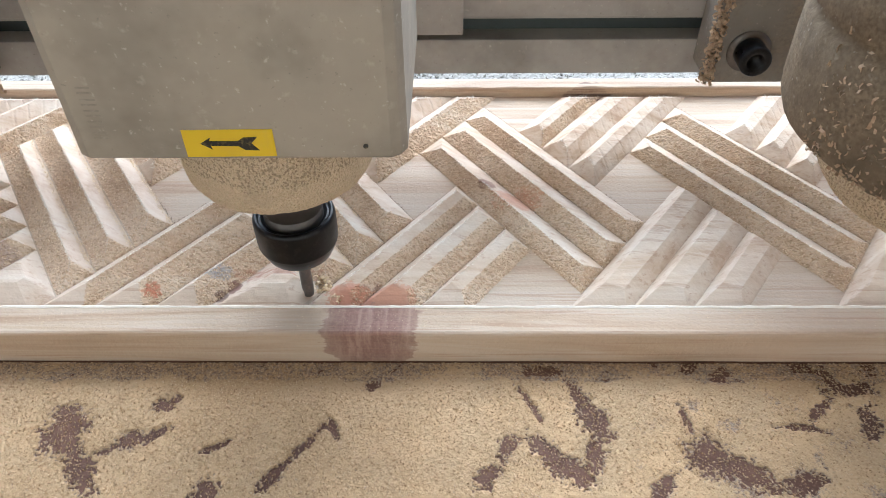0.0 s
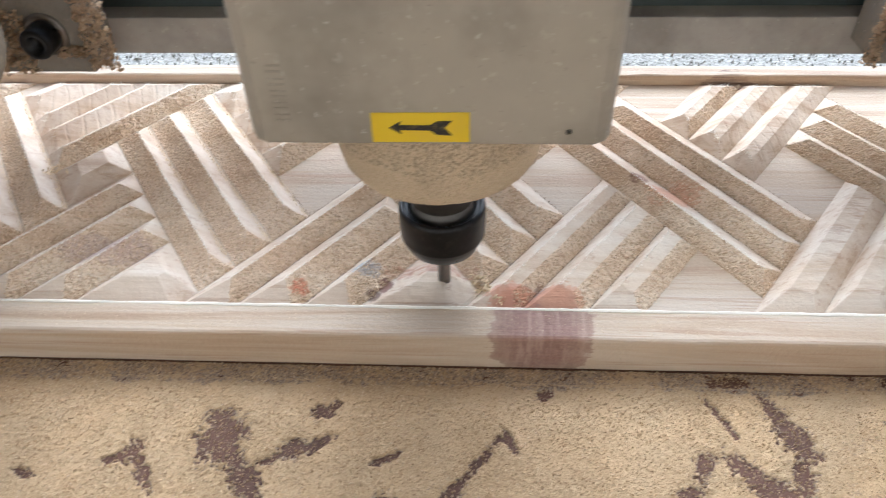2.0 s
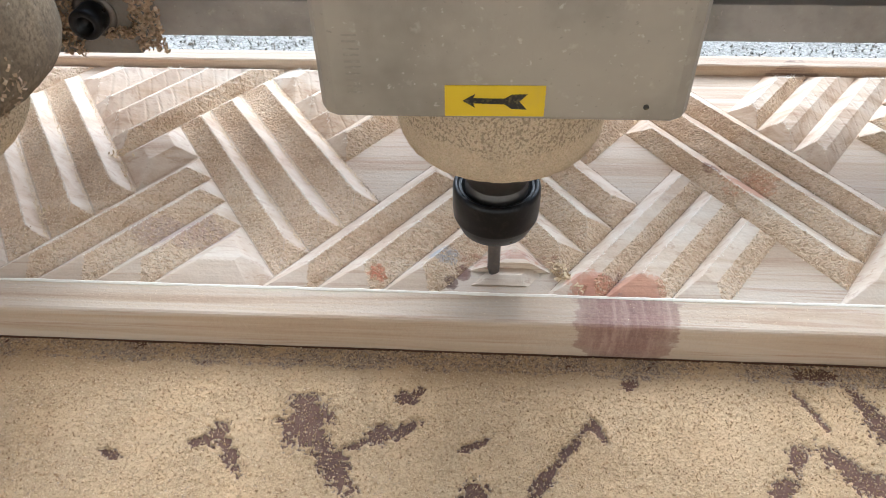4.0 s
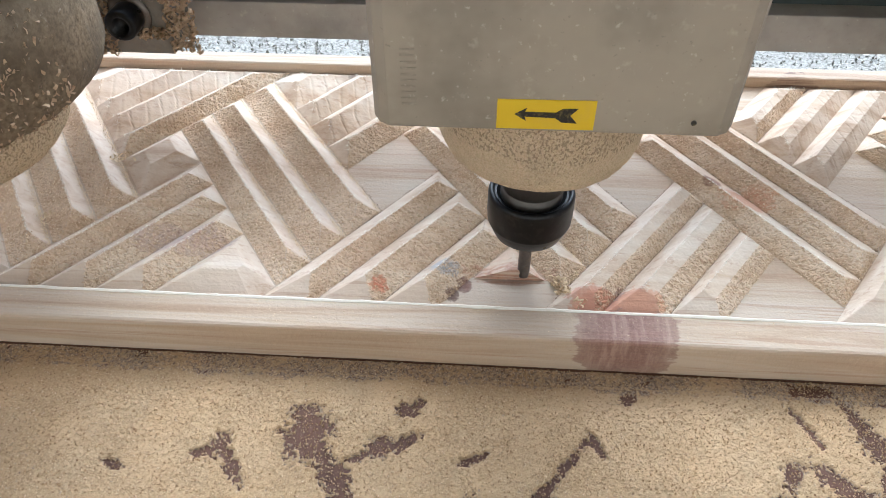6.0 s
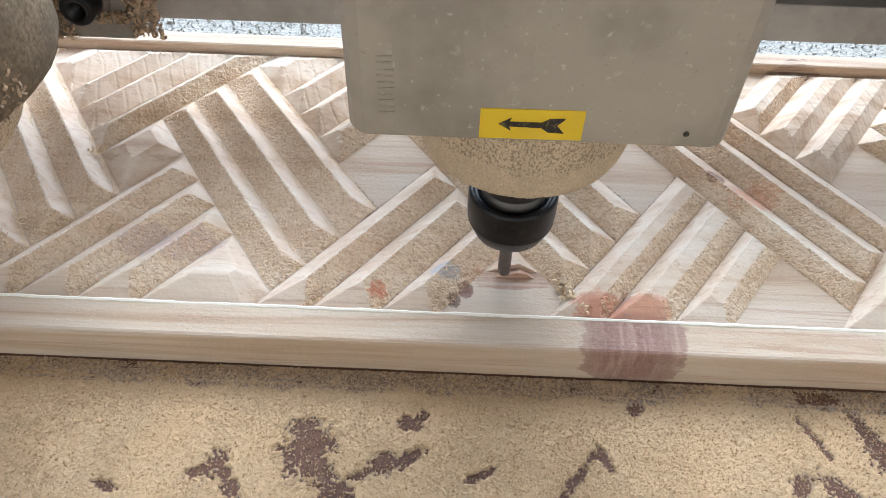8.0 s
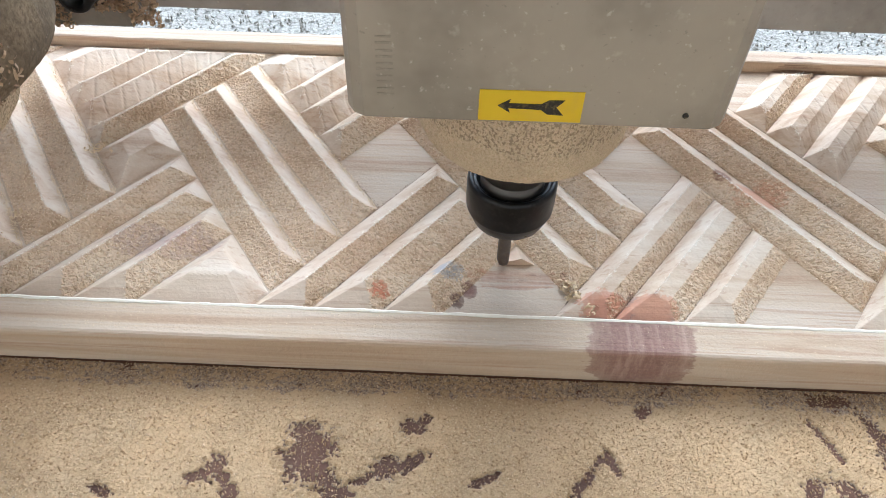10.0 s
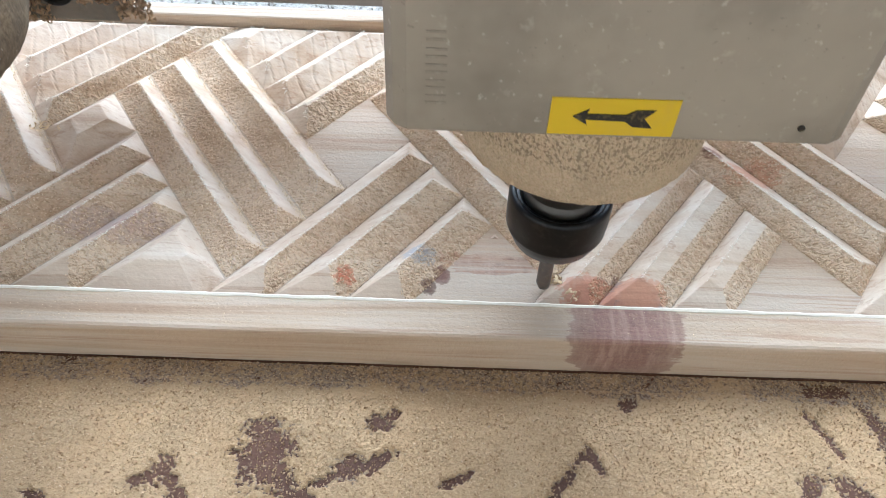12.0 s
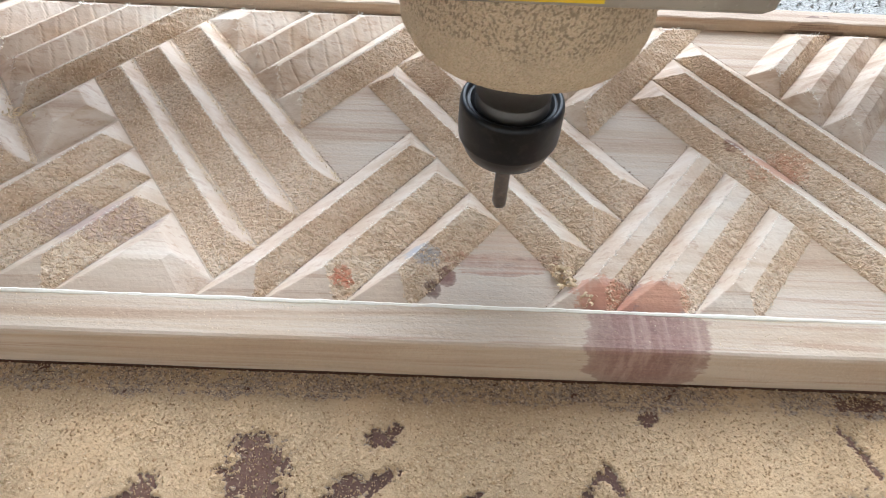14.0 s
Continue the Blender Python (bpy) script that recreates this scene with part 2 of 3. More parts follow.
SHADE_FIBRE = plain("shade_fibre", (0.13, 0.08, 0.05), 0.9, 0.0, (0.3, 0.2, 0.12), 300, 0.5)
CHIP = plain("wood_chip", (0.78, 0.63, 0.42), 0.9, 0.0, (0.5, 0.34, 0.18), 300, 0.6)
CHIP_RED = plain("brown_wood_chip", (0.47, 0.34, 0.215), 0.9, 0.0, (0.3, 0.16, 0.08), 300, 0.6)


def grains(name, dark, mid, pale):
    """Loose grains, each of its own shade."""
    n = Nodes(name, 0.95)
    g = n.add("ShaderNodeNewGeometry")
    n.set("Base Color", n.ramp(g.outputs["Random Per Island"], [(0.0, dark), (0.35, mid), (1.0, pale)]))
    n.bsdf.inputs["Specular IOR Level"].default_value = 0.1
    return n.mat


DUST_GRAINS = grains("dust_grains", (0.34, 0.22, 0.12), (0.54, 0.375, 0.21), (0.72, 0.57, 0.38))
FUZZ_GRAINS = grains("fuzz_grains", (0.60, 0.435, 0.28), (0.74, 0.57, 0.395), (0.86, 0.72, 0.54))


# ---- building helpers ----
def mesh_of(name, bm, material, smooth=False):
    me = bpy.data.meshes.new(name)
    bm.to_mesh(me)
    bm.free()
    me.materials.append(material)
    if smooth:
        for f in me.polygons:
            f.use_smooth = True
    return me


def part(name, bm, material, parent=None, label="", smooth=False):
    ob = new(name, mesh_of(name, bm, material, smooth))
    ob.parent = parent
    return tagged(ob, label)


def box(x0, x1, y0, y1, z0, z1, bevel=0.0, steps=2):
    bm = bmesh.new()
    bmesh.ops.create_cube(bm, size=1)
    bmesh.ops.scale(bm, vec=(x1 - x0, y1 - y0, z1 - z0), verts=bm.verts)
    bmesh.ops.translate(bm, vec=((x0 + x1) / 2, (y0 + y1) / 2, (z0 + z1) / 2), verts=bm.verts)
    if bevel:
        bmesh.ops.bevel(bm, geom=list(bm.edges), offset=bevel, segments=steps, affect="EDGES", profile=0.5)
    return bm


def lathe(profile, n=64, wobble=0.0, seed=0.0):
    """A turned form round z from (radius, height) pairs, its skin pushed about by wobble metres."""
    bm = bmesh.new()
    rings = []
    for r, z in profile:
        ring = []
        for i in range(n):
            a = 2 * math.pi * i / n
            p = Vector((r * math.cos(a), r * math.sin(a), z))
            if wobble and r > 1e-5:
                p += p.normalized() * wobble * noise.noise(p * 190 + Vector((seed, 0, 0)))
            ring.append(bm.verts.new(p))
        rings.append(ring)
    for a, b in zip(rings, rings[1:]):
        for i in range(n):
            bm.faces.new((a[i], a[(i + 1) % n], b[(i + 1) % n], b[i]))
    bm.faces.new(rings[0][::-1])
    bm.faces.new(rings[-1])
    bmesh.ops.recalc_face_normals(bm, faces=bm.faces)
    return bm


def extrude_outline(points, y0, y1, bevel=0.0):
    """An outline in x and z, drawn out from y0 to y1."""
    bm = bmesh.new()
    a = [bm.verts.new((x, y0, z)) for x, z in points]
    b = [bm.verts.new((x, y1, z)) for x, z in points]
    bm.faces.new(a)
    bm.faces.new(b[::-1])
    for i in range(len(points)):
        j = (i + 1) % len(points)
        bm.faces.new((a[j], a[i], b[i], b[j]))
    bmesh.ops.recalc_face_normals(bm, faces=bm.faces)
    if bevel:
        bmesh.ops.bevel(bm, geom=[e for e in bm.edges if len({v.co.y for v in e.verts}) == 1], offset=bevel, segments=2, affect="EDGES", profile=0.5)
    return bm


def thing(name, label, category, group="", kind=""):
    return tagged(new(name), label, category, group, kind)


# ---- machine bed and its sawdust ----
bed = part("floor", box(-1.6, 1.6, -0.9, 1.6, -0.04, 0.0, 0.002), BED)
tagged(bed, "dark brown machine bed board under sawdust", "machine bed", "", "structure")
ground = part("ground", box(-40, 40, -40, 40, -0.86, -0.8), plain("concrete", (0.36, 0.335, 0.295), 0.85, 0, None, 6, 0.3))
tagged(ground, "plain grey concrete workshop floor", "floor", "", "structure")
# unseen wall behind the camera, added to bounce warm fill onto front faces
wall = part("bounce_wall", box(-7, 7, -2.6, -2.4, -0.8, 3.2), plain("cream_bounce", (0.64, 0.585, 0.49), 0.9, 0, None, 4, 0.2))
tagged(wall, "unseen plain cream wall, added to bounce warm light onto the front", "wall", "", "structure")
# unseen roof, added to hold back sky light from above and in front
roof = part("ceiling", box(-7, 7, -2.6, -0.25, 3.2, 3.3), plain("sky_blocker_grey", (0.30, 0.285, 0.26), 0.9, 0, None, 4, 0.2))
tagged(roof, "unseen plain grey roof, added to block front sky light, open beyond the machine", "ceiling", "", "structure")
for sx in (-1.5, 1.5):
    for sy in (-0.8, 1.5):
        leg = part("bed_leg", box(sx - 0.06, sx + 0.06, sy - 0.06, sy + 0.06, -0.8, -0.04, 0.004), CASTING)
        tagged(leg, "grey steel leg under the machine bed", "leg", "bed legs", "structure")

# bare patches: centre x, y, half-length, half-width, turn in degrees
BARE = [
    (-0.1225, -0.0405, 0.0120, 0.0088, -80), (-0.1080, -0.0600, 0.0130, 0.0048, -55), (-0.0815, -0.0265, 0.0055, 0.0034, 20), (-0.0755, -0.0232, 0.0026, 0.0018, 60),
    (-0.0990, -0.0510, 0.0040, 0.0017, 20), (-0.0905, -0.0455, 0.0054, 0.0040, 0), (-0.0790, -0.0420, 0.0056, 0.0026, 35),
    (-0.1600, -0.0490, 0.0060, 0.0034, 60), (-0.1530, -0.0560, 0.0090, 0.0026, -55), (-0.1660, -0.0525, 0.0040, 0.0020, 20),
    (-0.0120, -0.0490, 0.0150, 0.0019, 52), (-0.0230, -0.0640, 0.0070, 0.0026, 52), (0.0010, -0.0400, 0.0055, 0.0018, -65), (-0.0520, -0.0495, 0.0060, 0.0018, 25),
    (0.0165, -0.0155, 0.0036, 0.0024, 30), (0.0800, -0.0480, 0.0065, 0.0032, 65), (0.0710, -0.0630, 0.0075, 0.0036, 50),
    (0.1150, -0.0200, 0.0070, 0.0030, -60), (0.1205, -0.0350, 0.0105, 0.0058, -70), (0.0950, -0.0490, 0.0080, 0.0038, -50), (0.1060, -0.0600, 0.0100, 0.0050, -25),
    (0.1180, -0.0520, 0.0080, 0.0036, 80), (0.0920, -0.0260, 0.0100, 0.0015, -62),
    (0.1680, -0.0525, 0.0088, 0.0082, -40), (0.1835, -0.0605, 0.0105, 0.0056, -35), (0.1630, -0.0350, 0.0080, 0.0014, -80),
    (0.2430, -0.0165, 0.0130, 0.0034, 3), (0.2460, -0.0360, 0.0100, 0.0040, 70), (0.2150, -0.0380, 0.0100, 0.0017, -5), (0.2260, -0.0280, 0.0080, 0.0024, 40),
    (-0.0505, -0.0715, 0.0060, 0.0048, 60), (-0.2000, -0.0600, 0.0050, 0.0020, -20), (0.2060, -0.0660, 0.0090, 0.0040, 20), (0.1450, -0.0680, 0.0070, 0.0030, 40),
]


def dust_height(x, y):
    """Depth of the sawdust over the bed; below zero the bed is bare."""
    p = Vector((x, y, 0))
    h = 0.0012 + 0.0004 * noise.noise(p * 60) + 0.0002 * noise.noise(p * 260) + 0.0003 * noise.noise(p * 620)
    for cx, cy, a, b, turn in BARE:
        dx, dy = x - cx, y - cy
        if abs(dx) > a * 2 + 0.004 or abs(dy) > a * 2 + 0.004:
            continue
        c, s = math.cos(radians(turn)), math.sin(radians(turn))
        u, v = (dx * c + dy * s) / a, (-dx * s + dy * c) / b
        d = math.hypot(u, v) + 0.5 * noise.noise(p * 150 + Vector((cx * 90, 0, 0))) + 0.55 * noise.noise(p * 380) + 0.9 * noise.noise(p * 760)
        if d < 1.3:
            h -= 0.0020 * max(0.0, min(1.0, (1.3 - d) / 0.5))
    # thin swept stripe along the foot of the panel, thinning towards one end of the bed
    wave = 0.003 * noise.noise(Vector((x * 30, 0, 3))) + 0.002 * noise.noise(Vector((x * 140, y * 60, 3)))
    edge = max(0.0, min(1.0, (y + 0.0138 + wave) / 0.0032))
    h -= edge * (0.00086 + 0.00015 * noise.noise(p * 300))
    if -0.0098 < y < -0.0088:
        h += 0.0003
    bald = max(0.0, min(1.0, (x - 0.03) / 0.16))
    h -= bald * (0.00012 + max(0.0, 0.0013 * (noise.noise(p * 95) - 0.05)))
    worn = max(0.0, min(1.0, (-0.052 - y) / 0.02)) * (0.5 + noise.noise(p * 40))
    return h - 0.0004 * max(0.0, worn)


def sheet(name, material, xs, ys, height):
    bm = bmesh.new()
    rows = [[bm.verts.new((x, y, height(x, y))) for x in xs] for y in ys]
    for a, b in zip(rows, rows[1:]):
        for i in range(len(xs) - 1):
            bm.faces.new((a[i], a[i + 1], b[i + 1], b[i]))
    return part(name, bm, material, smooth=True)


dust = sheet("sawdust", SAWDUST, np.linspace(-0.33, 0.33, 800).tolist(), np.linspace(-0.115, -0.0009, 150).tolist(), dust_height)
tagged(dust, "tan sawdust scattered over the brown machine bed", "sawdust", "", "stuff")
back_dust = sheet("sawdust", PALE_DUST, np.linspace(-0.6, 0.6, 260).tolist(), np.linspace(0.2435, 0.62, 90).tolist(),
                  lambda x, y: 0.006 + 0.002 * noise.noise(Vector((x * 40, y * 40, 1))) + 0.0012 * noise.noise(Vector((x * 190, y * 190, 2))))
tagged(back_dust, "pale coarse shavings and dust behind the wooden panel", "sawdust", "", "stuff")


# ---- carved pine panel ----
# Pattern axes: p = x + y / KP is fixed along one set of ridges, q = x - y / KQ along the other.
KP, KQ, PERIOD = 1.43, 1.31, 0.137
KD = 1 / KP + 1 / KQ
FLOOR, TOP = 0.0138, 0.0214
Y_IN, Y_OUT, WIDTH = 0.0195, 0.2310, 0.2450
X0, X1 = -0.62, 0.62

panel = thing("carved_panel", "pale pine panel carved with chevron ridges, knots showing", "wood panel")


def panel_body():
    """Board with a flat rim and a sunk floor; outer edges slightly rounded."""
    bm = bmesh.new()
    e = 0.0016
    section = [(0.0008, 0.0), (0.0, 0.0008), (0.0, TOP - e), (e * 0.35, TOP - e * 0.35), (e, TOP), (Y_IN - 0.0026, TOP), (Y_IN - 0.0003, TOP - 0.0014),
               (Y_IN, FLOOR), (Y_OUT, FLOOR), (Y_OUT, TOP - 0.0006), (Y_OUT + 0.0008, TOP), (WIDTH - e, TOP), (WIDTH, TOP - e), (WIDTH, 0.0)]
    n = 320
    rings = []
    for i in range(n + 1):
        x = X0 + (X1 - X0) * i / n
        ring = []
        for j, (y, z) in enumerate(section):
            w = 0.0004 * noise.noise(Vector((x * 55, j * 3.1, 0))) if j in (5, 6, 10) else 0.00015 * noise.noise(Vector((x * 25, j * 2, 5)))
            ring.append(bm.verts.new((x, y + w * 1.6, z + (w if j not in (0, 1, 13) else 0))))
        rings.append(ring)
    for a, b in zip(rings, rings[1:]):
        for j in range(len(section)):
            k = (j + 1) % len(section)
            bm.faces.new((a[j], b[j], b[k], a[k]))
    bm.faces.new(rings[0])
    bm.faces.new(rings[-1][::-1])
    bmesh.ops.recalc_face_normals(bm, faces=bm.faces)
    return bm


part("board", panel_body(), PINE_RIM, panel, "planed pine board with a sunk field")



def lit_frayed_lip(y, z, seed):
    """The torn edge along the rim where the sunk field begins: a low, uneven bead of fibres, whose pale colour paints
    the highlight there.
    """
    bm = bmesh.new()
    rings = []
    for i in range(900):
        x = -0.45 + 0.001 * i
        w = 0.00105 + 0.00055 * noise.noise(Vector((x * 30, seed, 0))) + 0.0003 * noise.noise(Vector((x * 260, seed, 4)))
        w = max(0.00022, w)
        dy = 0.0004 * noise.noise(Vector((x * 90, seed, 9)))
        rings.append([bm.verts.new((x, y + dy + a * w, z + b * w)) for a, b in ((-1.0, -0.9), (-0.7, 0.25), (0.0, 0.6), (0.8, 0.1), (1.2, -1.2))])
    for a, b in zip(rings, rings[1:]):
        for j in range(4):
            bm.faces.new((a[j], b[j], b[j + 1], a[j + 1]))
    bmesh.ops.recalc_face_normals(bm, faces=bm.faces)
    return bm


# whitish bead draws the bright line where the rim edge catches the light
part("lit_frayed_edge", lit_frayed_lip(Y_IN - 0.0020, TOP, 2.0), FIBRE, panel, "torn wood fibres along the rim, coloured pale as its bright highlight")

FUZZ, EDGES, CRESTS, VALLEYS, FOOT_SHADE = [], [], [], [], []


def ridge(axis, feet, lo, hi, seed, hips=(0.013, 0.013), shelf=None, chatter=0.0, torn_from=None, fine=True, hollow=1.0, land=0.0):
    """A milled ridge over one strip of the pattern, with hipped ends. feet: its left foot, crest and right foot across the strip.
    axis 'p': it runs at fixed p, from q = lo to hi; 'q': the other way. shelf: where a flatter top face ends, and the height it has fallen to.
    torn_from: where the fuzzy face begins; None leaves the ridge clean. hollow: above 1, its sides sag towards rounded grooves.
    land: the width of a flat strip left along the crest."""
    bm = bmesh.new()
    left, crest, right = feet
    knots = [(left, 0.0)] + ([(crest - land, 0.99)] if land else []) + [(crest, 1.0)] + ([shelf] if shelf else []) + [(right, 0.0)]
    cells = 30 if fine else 14
    across = []
    for (v0, _), (v1, _) in zip(knots, knots[1:]):
        m = max(2, round(cells * (v1 - v0) / (right - left)))
        across += [v0 + (v1 - v0) * j / m for j in range(m)]
    across.append(right)
    vs, hs = zip(*knots)
    roof = [float(np.interp(v, vs, hs)) ** hollow for v in across]
    along = max(12, int((hi - lo) / (0.0011 if fine else 0.003)))
    y0, y1 = Y_IN + 0.0002, Y_OUT - 0.0002

    def is_torn(v):
        return torn_from is not None and (v < torn_from if axis == "p" else v > torn_from)

    grid, ends = [], []
    for i in range(along + 1):
        u = lo + (hi - lo) * i / along
        line, end = [], []
        for v, h in zip(across, roof):
            p, q = (v, u) if axis == "p" else (u, v)
            y = (p - q) / KD
            x = p - y / KP
            edge = 1.0
            if y < y0 or y > y1:
                y2 = min(max(y, y0), y1)
                x += -(y2 - y) / KP if axis == "p" else (y2 - y) / KQ
                y, edge = y2, 0.0
            stop = min((u - lo) / hips[0], (hi - u) / hips[1], (y - y0) / 0.0150, (y1 - y) / 0.0145)
            rise = max(0.0, min(h, stop, 1.0) * edge)
            nose_end = axis == "p" and torn_from is not None and (hi - u) / hips[1] < min(h, 1.0)
            torn = (is_torn(v) and h < stop or nose_end) and 0.03 < rise < 0.97
            at = Vector((x, y, 0))
            w = noise.noise(at * 170 + Vector((seed, 0, 0))) * 0.00022
            if torn:
                w += noise.noise(at * 520 + Vector((0, 0, seed))) * 0.00042 + noise.noise(at * 900) * 0.0002
            elif rise > 0.03:
                w += noise.noise(at * 700 + Vector((0, seed, 0))) * 0.00008
            if chatter and 0.05 < rise < 0.98 and v > crest:
                beat = ((u + 0.35 * (v - crest)) / 0.0125 + 0.3 * noise.noise(at * 60)) % 1.0
                w -= chatter * (max(0.0, 1 - abs(beat - 0.5) * 9) - 0.25 * math.sin(math.pi * beat))
            z = FLOOR + (TOP + 0.0001 - FLOOR) * rise + w * (0.25 if rise < 0.02 else 1.0) - (0.0003 if rise <= 0 else 0.0)
            line.append(bm.verts.new((x + w * 0.5, y, z)))
            end.append(9.0 if nose_end else stop)
            if torn:
                FUZZ.append((x, y, z))
            # feet of the ridges, where dark fibres will draw a shadow line
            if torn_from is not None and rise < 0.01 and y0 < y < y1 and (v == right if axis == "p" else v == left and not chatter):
                FOOT_SHADE.append((x, y, FLOOR))
            if torn_from is not None and abs(v - crest) < 1e-6 and h < stop + 0.05:
                CRESTS.append((x, y, z))
            elif chatter and rise > 0.6 and abs(h - stop) < 0.08 and stop < 1.1:
                EDGES.append((x, y, z))
            elif axis == "p" and v > crest and 0.0 < rise < 0.16 and x < 0.0:
                VALLEYS.append((x, y, z))
        grid.append(line)
        ends.append(end)
    for a, b, e in zip(grid, grid[1:], ends):
        for j in range(len(across) - 1):
            f = bm.faces.new((a[j], a[j + 1], b[j + 1], b[j]))
            mid = (across[j] + across[j + 1]) / 2
            f.material_index = 0 if (is_torn(mid) and (roof[j] + roof[j + 1]) / 2 < e[j]) or e[j] == 9.0 else 1
    bmesh.ops.recalc_face_normals(bm, faces=bm.faces)
    return bm


def ridge_part(bm, smooth=False):
    ob = part("ridge", bm, PINE_CUT, panel, smooth=smooth)
    ob.data.materials.append(PINE_CLEAN)
    return ob


# One block of the pattern: long ridges (left foot, then crest and right foot of each), the q between which they run and their end slopes;
# front and back ridges (left foot and crest of each, then the last right foot).
BLOCKS = {
    -3: dict(long=(-0.2630, -0.2468, -0.2364, -0.2179, -0.2072, -0.1901, -0.1770), run=(-0.4990, -0.3150), hips=(0.0155, 0.014),
             front=(-0.4520, -0.4366, -0.4243, -0.4090, -0.3954, -0.3800, -0.3660), back=(-0.4430, -0.4280, -0.4180, -0.4030, -0.3890, -0.3735, -0.3625)),
    -2: dict(long=(-0.1290, -0.1131, -0.1020, -0.0861, -0.0736, -0.0559, -0.0430), run=(-0.3625, -0.1750), hips=(0.0155, 0.014),
             front=(-0.3150, -0.2996, -0.2873, -0.2720, -0.2584, -0.2430, -0.2290), back=(-0.3160, -0.3005, -0.2890, -0.2737, -0.2585, -0.2430, -0.2265)),
    -1: dict(long=(0.0120, 0.0255, 0.0400, 0.0545, 0.0686, 0.0814, 0.0982), run=(-0.2265, -0.0386), hips=(0.0145, 0.015),
             front=(-0.1750, -0.1600, -0.1480, -0.1335, -0.1160, -0.1045, -0.0880), back=(-0.1765, -0.1615, -0.1480, -0.1330, -0.1195, -0.1045, -0.0885)),
    0: dict(long=(0.1455, 0.1568, 0.1735, 0.1860, 0.2032, 0.2120, 0.2292), run=(-0.0885, 0.0964), hips=(0.018, 0.009),
            front=(-0.0386, -0.0271, -0.0112, -0.0007, 0.0200, 0.0281, 0.0476), back=(-0.0420, -0.0272, -0.0135, 0.0000, 0.0178, 0.0290, 0.0470)),
    1: dict(long=(0.2810, 0.2905, 0.3080, 0.3195, 0.3370, 0.3465, 0.3630), run=(0.0464, 0.2310), hips=(0.0145, 0.009),
            front=(0.0964, 0.1069, 0.1283, 0.1365, 0.1590, 0.1667, 0.1870), back=(0.0976, 0.1082, 0.1265, 0.1370, 0.1545, 0.1655, 0.1810)),
}


def moved(block, d):
    return {key: tuple(v + d for v in values) if key != "hips" else values for key, values in block.items()}


BLOCKS[-4] = moved(BLOCKS[-3], -PERIOD)
BLOCKS[2] = moved(BLOCKS[1], 0.1345)
BLOCKS[3] = moved(BLOCKS[1], 0.2690)


def triples(row):
    return [row[i:i + 3] for i in (0, 2, 4)]


count = 0
for k in sorted(BLOCKS):
    block, fine = BLOCKS[k], k not in (-4, 2, 3)
    foot, head_end = block["long"][0], block["long"][-1]
    for a, c, b in triples(block["long"]):
        count += 1
        ridge_part(ridge("p", (a, c, b), *block["run"], count * 7.3, block["hips"], torn_from=c, fine=fine, hollow=1.4 if k < -1 else 1.0), k < -1)
    for a, c, b in triples(block["front"]):
        # front group, running up to the long ridges
        count += 1
        shelf = (c + 0.55 * (b - c), 0.80) if k >= 1 else (c + 0.42 * (b - c), 0.74) if k == 0 else None
        torn = None if k >= 1 else shelf[0] if shelf else c
        ridge_part(ridge("q", (a, c, b), a + Y_IN * KD, foot, count * 7.3, (0.009, 0.013 if k < 0 else 0.010), shelf, torn_from=torn, fine=fine, land=0.0012 if k < -1 else 0.0))
    for i, (a, c, b) in enumerate(triples(block["back"])):
        # back group, from the long ridges to the far rim
        count += 1
        shelf = (c + 0.45 * (b - c), 0.82) if k >= 0 else None
        torn = c if (k < 0 and i == 2) else shelf[0] if (k == 0 and i == 0) else None
        ridge_part(ridge("q", (a, c, b), head_end, b + Y_OUT * KD, count * 7.3, (0.012, 0.013), shelf, 0.0005 if k < 0 else 0.00028, torn, fine, land=0.0021 if k < 0 else 0.0))
    if k in (-2, -3):
        # the older end of the pattern keeps a short ridge in each lozenge and a fourth front ridge
        a, b = block["run"][0], block["front"][0]
        ridge_part(ridge("q", (a, a + 0.0160, b - 0.0015), BLOCKS[k - 1]["long"][-1], foot, 400 + k, (0.0160, 0.0125), (a + 0.0335, 1.0), fine=fine))
        a, b = block["front"][-1], block["run"][1]
        ridge_part(ridge("q", (a, a + 0.0143, b), a + Y_IN * KD, foot, 500 + k, (0.011, 0.0115), (a + 0.0325, 1.0), fine=fine))
        b = block["back"][0]
        ridge_part(ridge("q", (b - 0.046, b - 0.018, b), head_end, b + Y_OUT * KD, 600 + k, (0.012, 0.013), None, 0.0004, None, fine, land=0.002))


